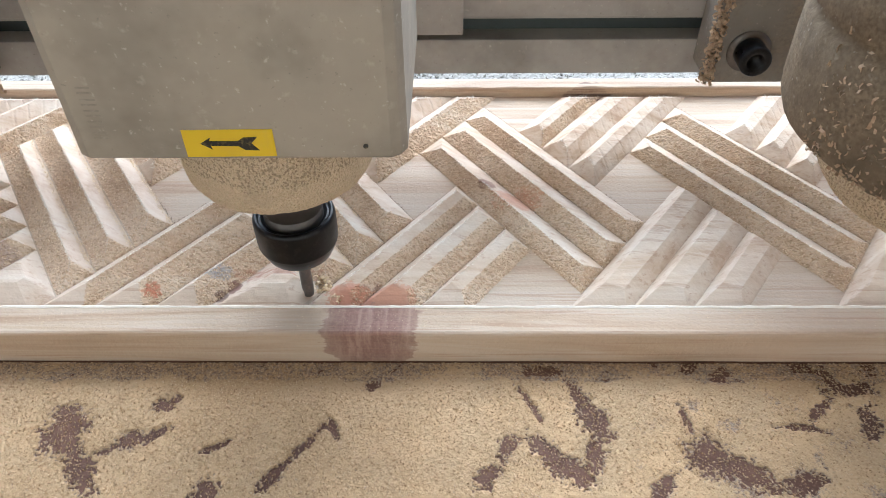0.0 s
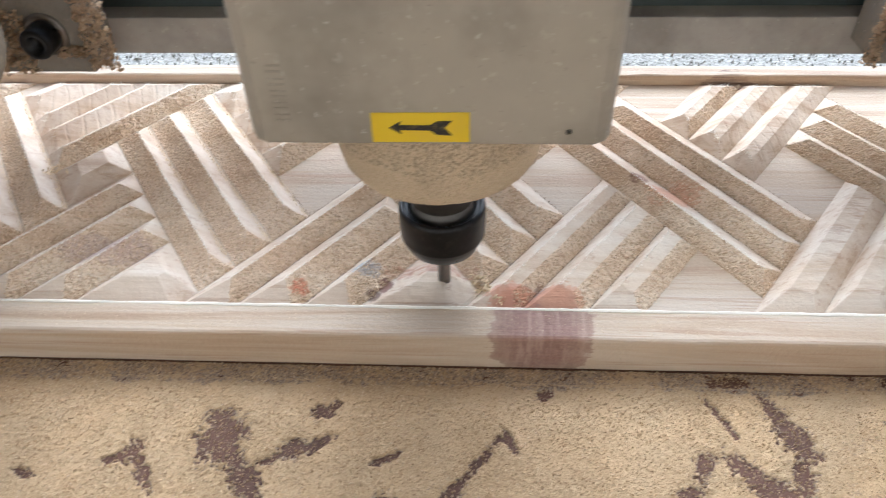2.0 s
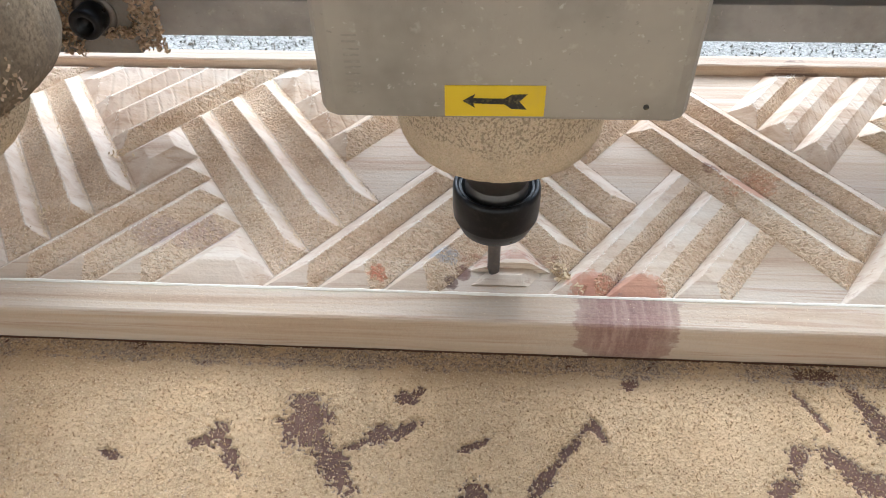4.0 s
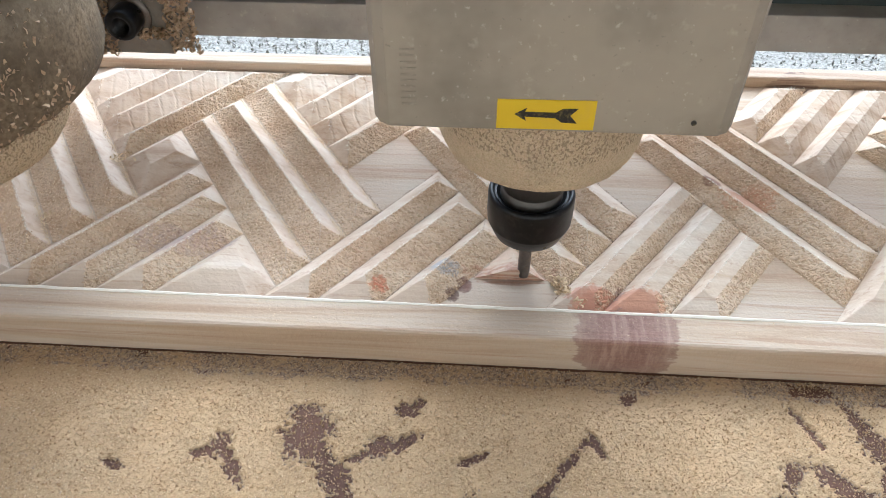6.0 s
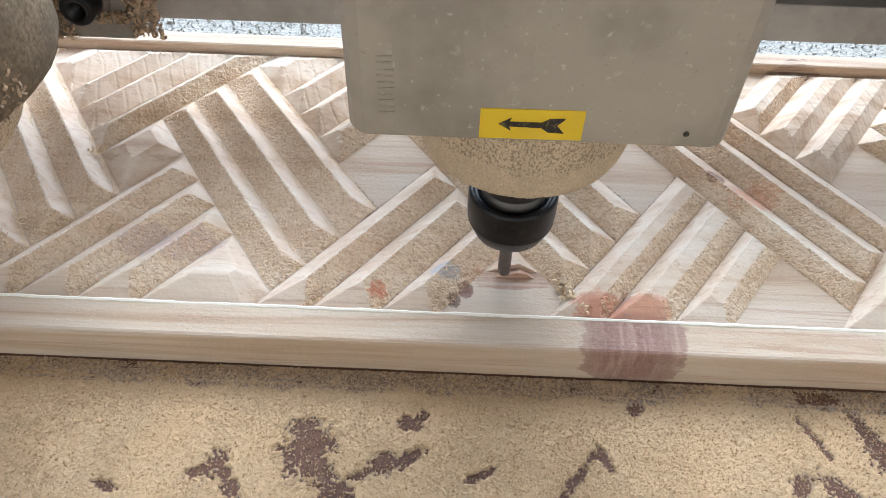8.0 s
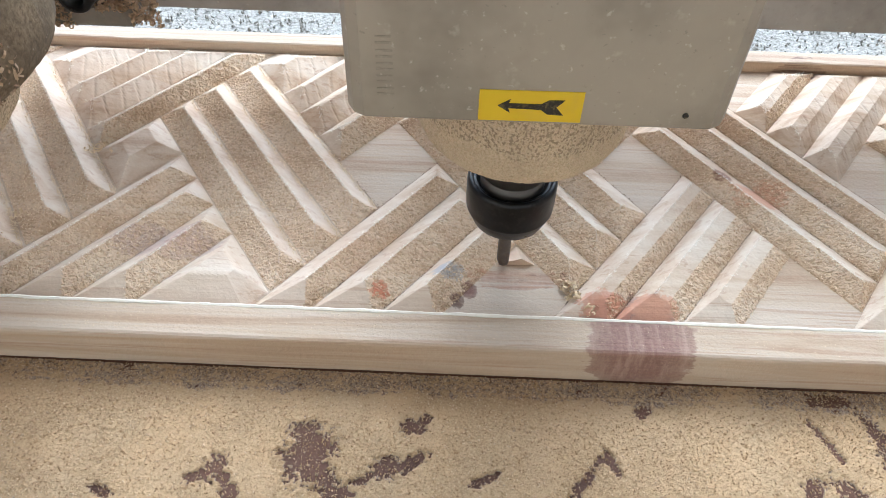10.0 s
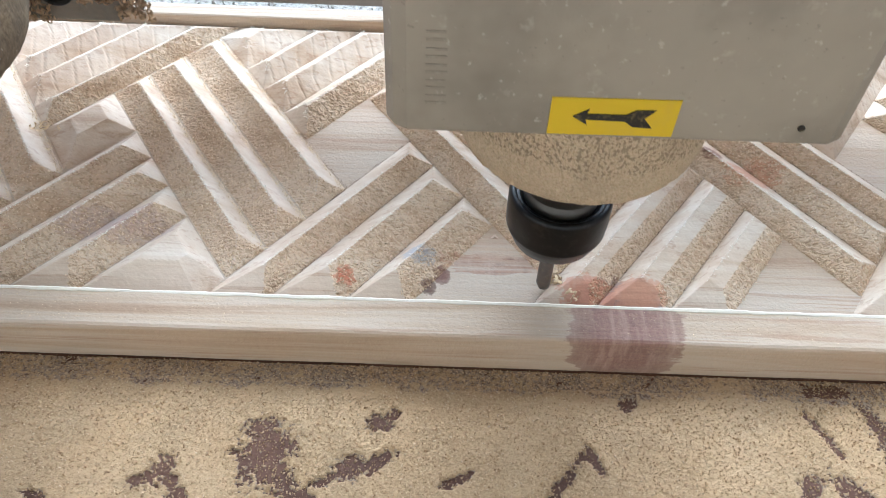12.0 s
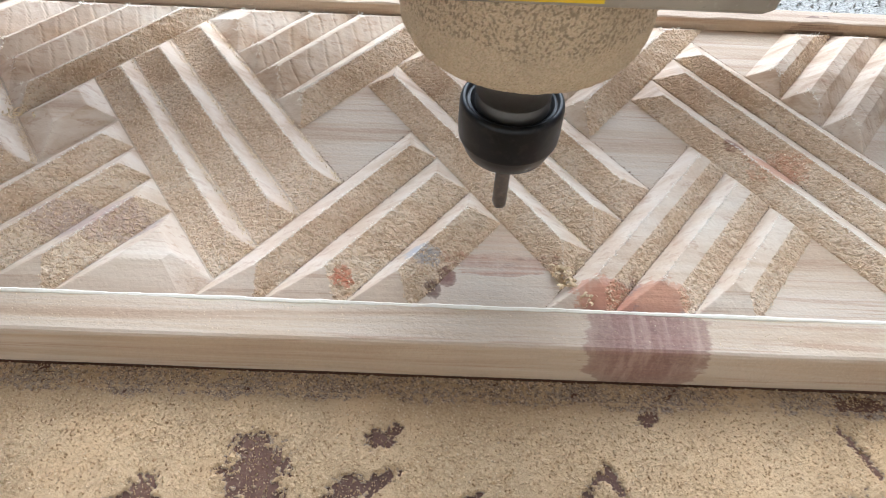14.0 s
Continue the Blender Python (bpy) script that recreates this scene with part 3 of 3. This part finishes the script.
# the fourth front ridge that the cutter takes away, in slices parallel to its passes
def slice_of_peak(y0, y1):
    """One slice of the peak between two depths: its roof, with upright sides down into the board."""
    bm = bmesh.new()
    q_mid, half, p_end = -0.0640, 0.0240, BLOCKS[-1]["long"][0]

    def height(x, y):
        p, q = x + y / KP, x - y / KQ
        r = min((1 - abs(q - q_mid) / half) * 1.35, (p_end - p) / 0.011, (y - Y_IN) / 0.0150, 1.0)
        return FLOOR - 0.0004 + (TOP - 0.0004 - FLOOR) * max(0.0, r) + 0.00025 * noise.noise(Vector((x * 300, y * 300, 1)))

    xs = [-0.078 + 0.001 * i for i in range(80)]
    ys = [y0 + (y1 - y0) * j / 6 for j in range(7)]
    top = [[bm.verts.new((x, y, height(x, y))) for x in xs] for y in ys]
    low = [[bm.verts.new((x, y, FLOOR - 0.0012)) for x in xs] for y in (y0, y1)]
    for a, b in zip(top, top[1:]):
        for i in range(len(xs) - 1):
            bm.faces.new((a[i], a[i + 1], b[i + 1], b[i]))
    for rim, foot in ((top[0], low[0]), (top[-1], low[1])):
        for i in range(len(xs) - 1):
            bm.faces.new((rim[i], rim[i + 1], foot[i + 1], foot[i]))
    bmesh.ops.recalc_face_normals(bm, faces=bm.faces)
    return bm


SLICES = ((0.0200, 0.0300, 2.6, 3.4), (0.0300, 0.0395, 3.4, 4.7), (0.0395, 0.0430, 5.1, 5.6), (0.0430, 0.0465, 6.0, 7.0), (0.0465, 0.0505, 7.6, 8.6), (0.0505, 0.0550, 8.6, 9.8), (0.0550, 0.0610, 10.0, 10.6), (0.0610, 0.0740, 11.8, 12.6))
peak = [(part("waste_slice", slice_of_peak(y0, y1), PINE_CLEAN, panel, "uncut wood being milled away"), t0, t1) for y0, y1, t0, t1 in SLICES]


def curls(name, spots, seed, label):
    """Thin curled shavings, each a bent ribbon."""
    rng = random.Random(seed)
    ob = thing(name, label, "wood shavings")
    for x, y, z, count, spread in spots:
        bm = bmesh.new()
        for _ in range(count):
            cx, cy, cz = x + rng.gauss(0, spread), y + rng.gauss(0, spread * 0.7), z + abs(rng.gauss(0, spread * 0.4))
            turn = Euler((rng.uniform(0, 6.3), rng.uniform(0, 6.3), rng.uniform(0, 6.3))).to_matrix()
            r, w, sweep = rng.uniform(0.0007, 0.0017), rng.uniform(0.0006, 0.0014), rng.uniform(2.5, 6.0)
            prev = None
            for i in range(9):
                a = sweep * i / 8
                edge = [bm.verts.new(Vector((cx, cy, cz)) + turn @ Vector((r * (1 + 0.06 * i) * math.cos(a), r * (1 + 0.06 * i) * math.sin(a), v + 0.00012 * i))) for v in (-w / 2, w / 2)]
                if prev:
                    bm.faces.new((prev[0], prev[1], edge[1], edge[0]))
                prev = edge
        part("curl", bm, CHIP, ob, "", True)
    return ob


def whiskers(name, material, count, seed, points, length, label):
    """Loose fibres: thin bent blades standing out of the wood."""
    rng = random.Random(seed)
    verts, faces = [], []
    for _ in range(count):
        x, y, z = rng.choice(points)
        a, lift, n, w = rng.uniform(0, 6.3), rng.uniform(0.3, 1.3), length * rng.uniform(0.35, 1.2), rng.uniform(0.00008, 0.00022)
        x, y = x + rng.uniform(-0.0006, 0.0006), y + rng.uniform(-0.0006, 0.0006)
        way, side = Vector((math.cos(a) * math.cos(lift), math.sin(a) * math.cos(lift), math.sin(lift))), Vector((-math.sin(a), math.cos(a), 0))
        bend = Vector((rng.uniform(-0.4, 0.4), rng.uniform(-0.4, 0.4), -0.3))
        base = len(verts)
        for f, g in ((-0.1, 1.0), (0.55, 0.8), (1.0, 0.15)):
            c = Vector((x, y, z)) + way * n * f + bend * n * f * f
            verts += [tuple(c - side * w * g), tuple(c + side * w * g)]
        faces += [(base, base + 1, base + 3, base + 2), (base + 2, base + 3, base + 5, base + 4)]
    me = bpy.data.meshes.new(name)
    me.from_pydata(verts, [], faces)
    me.materials.append(material)
    return tagged(new(name, me), label, "wood fibres", "", "stuff")


EDGES = [e for e in EDGES if -0.36 < e[0] < 0.36]
CRESTS = [e for e in CRESTS if -0.36 < e[0] < 0.36]
FOOT_SHADE = [e for e in FOOT_SHADE if -0.12 < e[0] < 0.36]
VALLEYS = [e for e in VALLEYS if e[0] > -0.36]
whiskers("wood_fibres", FIBRE, 1500, 41, EDGES, 0.0026, "pale torn fibres along the far ends of the ridges")
whiskers("wood_fibres", CHIP, 5000, 42, VALLEYS, 0.0022, "loose tan fibres in the grooves between ridges")
# dark blades paint the thin burr shadow between ridge and floor
whiskers("wood_fibres", SHADE_FIBRE, 5000, 44, FOOT_SHADE, 0.0009, "dark fibres that draw the shadow line at the feet of the ridges")
whiskers("wood_fibres", FIBRE, 9000, 43, CRESTS, 0.0011, "short pale fibres frayed out along the crests")
curls("wood_shavings", [(-0.008, 0.034, 0.0160, 22, 0.0024), (-0.013, 0.041, 0.0160, 14, 0.0020), (-0.005, 0.027, 0.0165, 12, 0.0020)], 3, "curled pale shavings piled in the carved groove")
curls("wood_shavings", [(-0.262, 0.125, 0.0165, 9, 0.003), (-0.248, 0.165, 0.0165, 7, 0.003), (-0.283, 0.07, 0.0165, 7, 0.003)], 5, "small pale shavings caught between carved ridges")


def crumbs(name, material, count, seed, place, size, label):
    """Loose grains as small irregular solids."""
    rng = random.Random(seed)
    verts, faces = [], []
    for _ in range(count):
        x, y, z = place(rng)
        r = size * rng.uniform(0.45, 1.5)
        base = len(verts)
        turn = Euler((rng.uniform(0, 6), rng.uniform(0, 6), rng.uniform(0, 6))).to_matrix()
        for d in ((1.5, 0, 0), (-1.5, 0, 0), (0, 0.8, 0), (0, -0.8, 0), (0, 0, 0.6), (0, 0, -0.6)):
            v = turn @ (Vector(d) * r * rng.uniform(0.7, 1.2))
            verts.append((x + v.x, y + v.y, z + v.z + r * 0.5))
        for f in ((0, 2, 4), (2, 1, 4), (1, 3, 4), (3, 0, 4), (2, 0, 5), (1, 2, 5), (3, 1, 5), (0, 3, 5)):
            faces.append(tuple(base + i for i in f))
    me = bpy.data.meshes.new(name)
    me.from_pydata(verts, [], faces)
    me.materials.append(material)
    return tagged(new(name, me), label, "sawdust", "", "stuff")


def on_bed(rng):
    x, y = rng.uniform(-0.33, 0.33), -0.1 * rng.random() ** 1.2 - 0.001
    return x, y, max(0.0, dust_height(x, y))


def behind(rng):
    return rng.uniform(-0.5, 0.5), 0.247 + 0.2 * rng.random() ** 1.3, 0.006


def on_ridges(rng):
    x, y, z = rng.choice(FUZZ)
    return x + rng.uniform(-0.001, 0.001), y + rng.uniform(-0.0012, 0.0012), z - 0.0003


def on_rim(rng):
    return rng.uniform(-0.33, 0.33), rng.uniform(0.003, 0.017), TOP - 0.0002


FUZZ = [f for f in FUZZ if -0.36 < f[0] < 0.36]
crumbs("wood_fuzz", FUZZ_GRAINS, 34000, 13, on_ridges, 0.00040, "torn wood fuzz on the carved ridges")
crumbs("sawdust", CHIP, 1500, 14, on_rim, 0.00022, "fine dust grains lying on the panel rim")
crumbs("sawdust", DUST_GRAINS, 46000, 11, on_bed, 0.00037, "loose tan sawdust grains on the machine bed")
crumbs("sawdust", PALE_DUST, 6000, 12, behind, 0.0011, "loose pale chips behind the wooden panel")


# ---- spindle head: everything is placed from the tip of the cutter ----
head = thing("spindle_head", "grey router spindle head, yellow arrow sticker, dusty nose, black nut", "router spindle")


def cutter():
    """Two-flute straight cutter: flutes cut into the lower end of a round shank."""
    bm = bmesh.new()
    n, rings = 28, []
    for i in range(30):
        z = 0.0015 + 0.0325 * i / 29
        ring = []
        for j in range(n):
            a = 2 * math.pi * j / n
            r = 0.0030
            if z < 0.010:
                r *= 1 - 0.22 * max(0.0, math.cos(2 * (a - z * 190))) ** 1.5
            ring.append(bm.verts.new((r * math.cos(a), r * math.sin(a), z)))
        rings.append(ring)
    for a, b in zip(rings, rings[1:]):
        for j in range(n):
            bm.faces.new((a[j], a[(j + 1) % n], b[(j + 1) % n], b[j]))
    bm.faces.new(rings[0][::-1])
    bm.faces.new(rings[-1])
    bmesh.ops.recalc_face_normals(bm, faces=bm.faces)
    return bm


part("cutter", cutter(), CARBIDE, head, "grey carbide cutter bit", True)
nut = part("collet_nut", lathe([(0.0032, 0.0300), (0.0112, 0.0298), (0.0135, 0.0303), (0.0160, 0.0325), (0.0180, 0.0372), (0.01885, 0.0392), (0.01905, 0.0398), (0.0190, 0.0404),
                                (0.0193, 0.0440), (0.0193, 0.0535), (0.0189, 0.0552), (0.0180, 0.0560), (0.0170, 0.0558), (0.0166, 0.0545), (0.0162, 0.0542), (0.0158, 0.0548), (0.0152, 0.0546), (0.0148, 0.0530), (0.0130, 0.0530)], 72),
           BLACK_STEEL, head, "black rounded collet nut", True)
part("collar", lathe([(0.0130, 0.0500), (0.0138, 0.0510), (0.0138, 0.0580), (0.0133, 0.0583), (0.0133, 0.0590), (0.0138, 0.0593), (0.0138, 0.0860)], 64), WORN_STEEL, head, "bare steel spindle shaft", True)
nose = [(0.012, 0.0815), (0.024, 0.0812), (0.033, 0.0822), (0.0378, 0.0850), (0.0402, 0.0895), (0.0410, 0.0940), (0.0412, 0.1000), (0.0412, 0.1080), (0.0413, 0.1150), (0.0412, 0.1300)]


def caked_nose(profile, n, step, seed):
    """A turned nose under a dimpled crust of dust."""
    fine = []
    for (r0, z0), (r1, z1) in zip(profile, profile[1:]):
        m = max(1, round(math.hypot(r1 - r0, z1 - z0) / step))
        fine += [(r0 + (r1 - r0) * i / m, z0 + (z1 - z0) * i / m) for i in range(m)]
    bm = lathe(fine + [profile[-1]], n)
    for v in bm.verts:
        d = Vector((v.co.x, v.co.y, 0)).normalized() * 0.8 - Vector((0, 0, 0.5 if v.co.z < profile[3][1] else 0))
        w = noise.noise(v.co * 520 + Vector((seed, 0, 0))) * 0.00042 + noise.noise(v.co * 1100) * 0.00022 + noise.noise(v.co * 120) * 0.0005
        v.co += d * w
    return bm


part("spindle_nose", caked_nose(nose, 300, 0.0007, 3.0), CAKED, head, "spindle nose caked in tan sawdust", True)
part("spindle_body", lathe([(0.040, 0.130), (0.040, 0.25), (0.036, 0.255)], 64), STEEL, head, "", True)
for ob in head.children:
    ob.matrix_basis = pose(-0.0014, 0, 0)


def clamp_block():
    """Cast clamp round the spindle: a block with rounded upright edges and eased lower corners."""
    x0, x1, y0, y1, z0, z1, r = -0.0605, 0.0570, -0.0513, 0.047, 0.1212, 0.235, 0.0055
    bm = box(x0, x1, y0, y1, z0, z1)
    up = [e for e in bm.edges if abs(e.verts[0].co.z - e.verts[1].co.z) > 0.1]
    bmesh.ops.bevel(bm, geom=up, offset=r, segments=2, affect="EDGES", profile=0.4)
    low = [e for e in bm.edges if all(v.co.z < z0 + 0.001 for v in e.verts)]
    bmesh.ops.bevel(bm, geom=low, offset=0.0016, segments=3, affect="EDGES", profile=0.5)
    return bm


block = part("clamp_block", clamp_block(), CASTING, head, "matt grey cast clamp block, speckled with dust")
part("screw_hole", lathe([(0.0009, -0.0002), (0.0009, 0.0003)], 24), BLACK_INK, block).matrix_basis = pose(0.0428, -0.0514, 0.1268, 90)
FRONT = -0.0513
sticker = part("sticker", extrude_outline([(-0.0199, 0.1226), (0.0114, 0.1229), (0.0114, 0.1338), (-0.0199, 0.1335)], FRONT - 0.0004, FRONT + 0.001), YELLOW, block, "yellow sticker with a black arrow")
cx, cz = -0.0042, 0.1283
arrow = [(-0.0100, 0.0), (-0.0062, 0.0024), (-0.0068, 0.0009), (0.0030, 0.0009), (0.0052, 0.0024), (0.0100, 0.0026), (0.0076, 0.0), (0.0100, -0.0028), (0.0052, -0.0026), (0.0030, -0.0010), (-0.0068, -0.0008), (-0.0062, -0.0024)]
part("arrow", extrude_outline([(cx + x, cz + z) for x, z in arrow], FRONT - 0.0007, FRONT - 0.0002), BLACK_INK, sticker, "printed black arrow")
for i, (z, w) in enumerate(((0.1475, 0.0046), (0.1430, 0.0050), (0.1388, 0.0050), (0.1345, 0.0046), (0.1302, 0.0050))):
    part("stamp_bar", extrude_outline([(-0.0505, z), (-0.0505 + w, z), (-0.0505 + w, z + 0.0007), (-0.0505, z + 0.0007)], FRONT - 0.0002, FRONT + 0.001), FAINT_INK, block)
    part("stamp_bar", extrude_outline([(-0.0505, z + 0.002), (-0.0505 + w, z + 0.002), (-0.0505 + w, z + 0.0026), (-0.0505, z + 0.0026)], FRONT - 0.0002, FRONT + 0.001), FAINT_INK, block)
part("slide_plate", box(-0.045, 0.045, 0.0465, 0.112, 0.15, 0.23, 0.003), ALUMINIUM, head)


# ---- gantry beam: stays at one height, travels with the head ----
BEAM_Y = 0.1182
beam = thing("gantry_beam", "grey aluminium gantry beam with a long dark slot", "machine beam")


def beam_bar(z0, z1, y0=BEAM_Y, y1=BEAM_Y + 0.05, bevel=0.0008):
    return box(-1.2, 1.2, y0, y1, z0, z1, bevel)


part("lower_rail", beam_bar(0.0765, 0.0975), ALUMINIUM, beam, "dull aluminium rail with scratches")
# the slot's inner shade is given by its dark grey colour
part("slot", beam_bar(0.0975, 0.1100, BEAM_Y + 0.014, BEAM_Y + 0.05, 0), SLOT_SHADE, beam, "recessed slot, coloured dark for the shade inside it")
part("slot_lip", beam_bar(0.1085, 0.1108, BEAM_Y + 0.003, BEAM_Y + 0.02, 0.0004), ALUMINIUM, beam)
part("upper_rail", beam_bar(0.1108, 0.128), ALUMINIUM, beam, "dull aluminium rail")
part("stop_block", box(0.045, 0.0785, BEAM_Y - 0.010, BEAM_Y, 0.1050, 0.127, 0.001), ALUMINIUM, beam, "small pale aluminium stop block")


def bracket(parent, x0, x1, z0, z1, bolt_x, bolt_z, lean):
    y = 0.095
    pts = [(x0 + 0.004, z0), (x1 - 0.004, z0), (x1, z0 + 0.005), (x1 - lean, z1), (x0, z1), (x0, z0 + 0.004)]
    plate = part("bracket", extrude_outline(pts, y, BEAM_Y - 0.0005, 0.0012), BRACKET_STEEL, parent, "sawdust-coated steel bracket")
    for name, prof, mat in (("washer", [(0.0112, 0), (0.0115, 0.0008), (0.0115, 0.0014), (0.0075, 0.0016)], STEEL),
                            ("bolt", [(0.0078, 0.001), (0.0082, 0.002), (0.0082, 0.0128), (0.0076, 0.0136), (0.0046, 0.0136), (0.0042, 0.0085), (0.0001, 0.0080)], BLACK_STEEL)):
        part(name, lathe(prof, 40), mat, plate, "black socket-head bolt" if name == "bolt" else "", True).matrix_basis = pose(bolt_x, y, bolt_z, 90)
    return plate


bracket(beam, 0.2085, 0.2560, 0.0832, 0.150, 0.2290, 0.1022, 0.0)
bracket(beam, -0.2620, -0.1880, 0.0775, 0.150, -0.2100, 0.1000, -0.001)


def clinging(parent, x0, x1, z0, z1, y, count, seed):
    """Brown shavings stuck to the edge of a bracket."""
    rng = random.Random(seed)
    bm = bmesh.new()
    for _ in range(count):
        c = Vector((rng.uniform(x0, x1), y - abs(rng.gauss(0, 0.0012)), rng.uniform(z0, z1)))
        turn = Euler((rng.uniform(0, 6.3), rng.uniform(0, 6.3), rng.uniform(0, 6.3))).to_matrix()
        r, w = rng.uniform(0.0006, 0.0018), rng.uniform(0.0004, 0.001)
        prev = None
        for i in range(6):
            a = rng.uniform(0.5, 0.9) * i
            e = [bm.verts.new(c + turn @ Vector((r * math.cos(a), r * math.sin(a), v + 0.0002 * i))) for v in (-w, w)]
            if prev:
                bm.faces.new((prev[0], prev[1], e[1], e[0]))
            prev = e
    return part("shavings", bm, CHIP_RED, parent, "brown shavings clinging to the bracket")


clinging(beam, -0.191, -0.176, 0.080, 0.128, 0.0945, 420, 21)
clinging(beam, -0.245, -0.220, 0.078, 0.112, 0.0945, 300, 22)
clinging(beam, -0.207, -0.192, 0.088, 0.093, 0.0945, 90, 23)
clinging(beam, 0.2065, 0.2135, 0.083, 0.135, 0.0945, 260, 24)


# ---- neighbouring heads on the same beam ----
def neighbour(label):
    ob = thing("spindle_head", label, "router spindle", "neighbouring spindle heads")
    body = [(0.046, 0.1235), (0.060, 0.1242), (0.0690, 0.1265), (0.0742, 0.1310), (0.0765, 0.1370), (0.0768, 0.158), (0.0768, 0.174), (0.0745, 0.1765), (0.0745, 0.1790), (0.0768, 0.181), (0.0768, 0.205)]
    housing = part("motor_housing", lathe(body, 160, 0.0022, 4.0), DUSTY_IRON, ob, "round iron housing under thick sawdust", True)
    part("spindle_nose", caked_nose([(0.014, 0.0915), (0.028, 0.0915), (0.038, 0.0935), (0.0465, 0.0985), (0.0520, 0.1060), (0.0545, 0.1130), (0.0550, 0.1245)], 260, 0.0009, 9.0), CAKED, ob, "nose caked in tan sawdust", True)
    rng = random.Random(31)
    bm = bmesh.new()
    for _ in range(900):
        a, z = rng.uniform(3.3, 6.1), rng.triangular(0.126, 0.185, 0.128)
        r = float(np.interp(z, [0.1235, 0.1265, 0.131, 0.137], [0.060, 0.069, 0.0742, 0.0768]))
        c = Vector((r * math.cos(a), r * math.sin(a), z))
        turn = Euler((rng.uniform(0, 6.3), rng.uniform(0, 6.3), rng.uniform(0, 6.3))).to_matrix()
        w, n = rng.uniform(0.0003, 0.0008), rng.uniform(0.0006, 0.0018)
        ring = [bm.verts.new(c + turn @ Vector(v)) for v in ((-n, -w, 0), (0, -w, n * 0.3), (n, -w, 0), (n, w, 0.0002), (0, w, n * 0.4), (-n, w, 0))]
        bm.faces.new((ring[0], ring[1], ring[4], ring[5]))
        bm.faces.new((ring[1], ring[2], ring[3], ring[4]))
    tagged(part("dust_crust", bm, CHIP_RED, housing, "wood flakes stuck in the dust"), kind="stuff")
    return ob


right_head = neighbour("sawdust-coated spindle head beside an orange cap")
part("cap", lathe([(0.006, 0), (0.007, 0.002), (0.007, 0.010), (0.005, 0.012)], 32), ORANGE, right_head, "orange plastic cap", True).matrix_basis = pose(-0.014, -0.0735, 0.1700, 90)
left_head = neighbour("sawdust-coated spindle head with wood chips clinging to it")

HEAD = [
    (0, -0.0173, 0.0320, 0.0150),
    (0.5, -0.0327, 0.0356, 0.0137),
    (1, -0.0580, 0.0397, 0.0109),
    (1.5, -0.0479, 0.0294, 0.0184),
    (2, -0.0284, 0.0376, 0.0123),
    (2.5, -0.0253, 0.0376, 0.0145),
    (5, -0.0523, 0.0402, 0.0149),
    (5.5, -0.0349, 0.0424, 0.0157),
    (6, -0.0287, 0.0445, 0.0152),
    (6.5, -0.0497, 0.0440, 0.0159),
    (7, -0.0295, 0.0453, 0.0159),
    (7.5, -0.0380, 0.0457, 0.0166),
    (10, -0.0417, 0.0543, 0.0155),
    (10.5, -0.0548, 0.0366, 0.0154),
    (11, -0.0493, 0.0277, 0.0160),
    (11.5, -0.0268, 0.0268, 0.0165),
    (12, -0.0146, 0.0313, 0.0167),
    (12.5, -0.0274, 0.0500, 0.0152),
    (13, -0.0358, 0.0618, 0.0169),
    (13.5, -0.0364, 0.0672, 0.0186),
    (14, -0.0366, 0.0694, 0.0239),
]


def motions():
    for ob, t0, t1 in peak:
        walk(ob, [(0, pose(0, 0, 0)), (t0, pose(0, 0, 0)), (t1, pose(0, 0, -0.0085)), (14, pose(0, 0, -0.0085))])
    walk(head, [(t, pose(x, y, z)) for t, x, y, z in HEAD])
    walk(beam, [(t, pose(x, y, 0)) for t, x, y, z in HEAD])
    walk(right_head, [(t, pose(x + 0.289, y, -0.015)) for t, x, y, z in HEAD])
    walk(left_head, [(t, pose(x - 0.259, y, -0.013)) for t, x, y, z in HEAD])


motions()
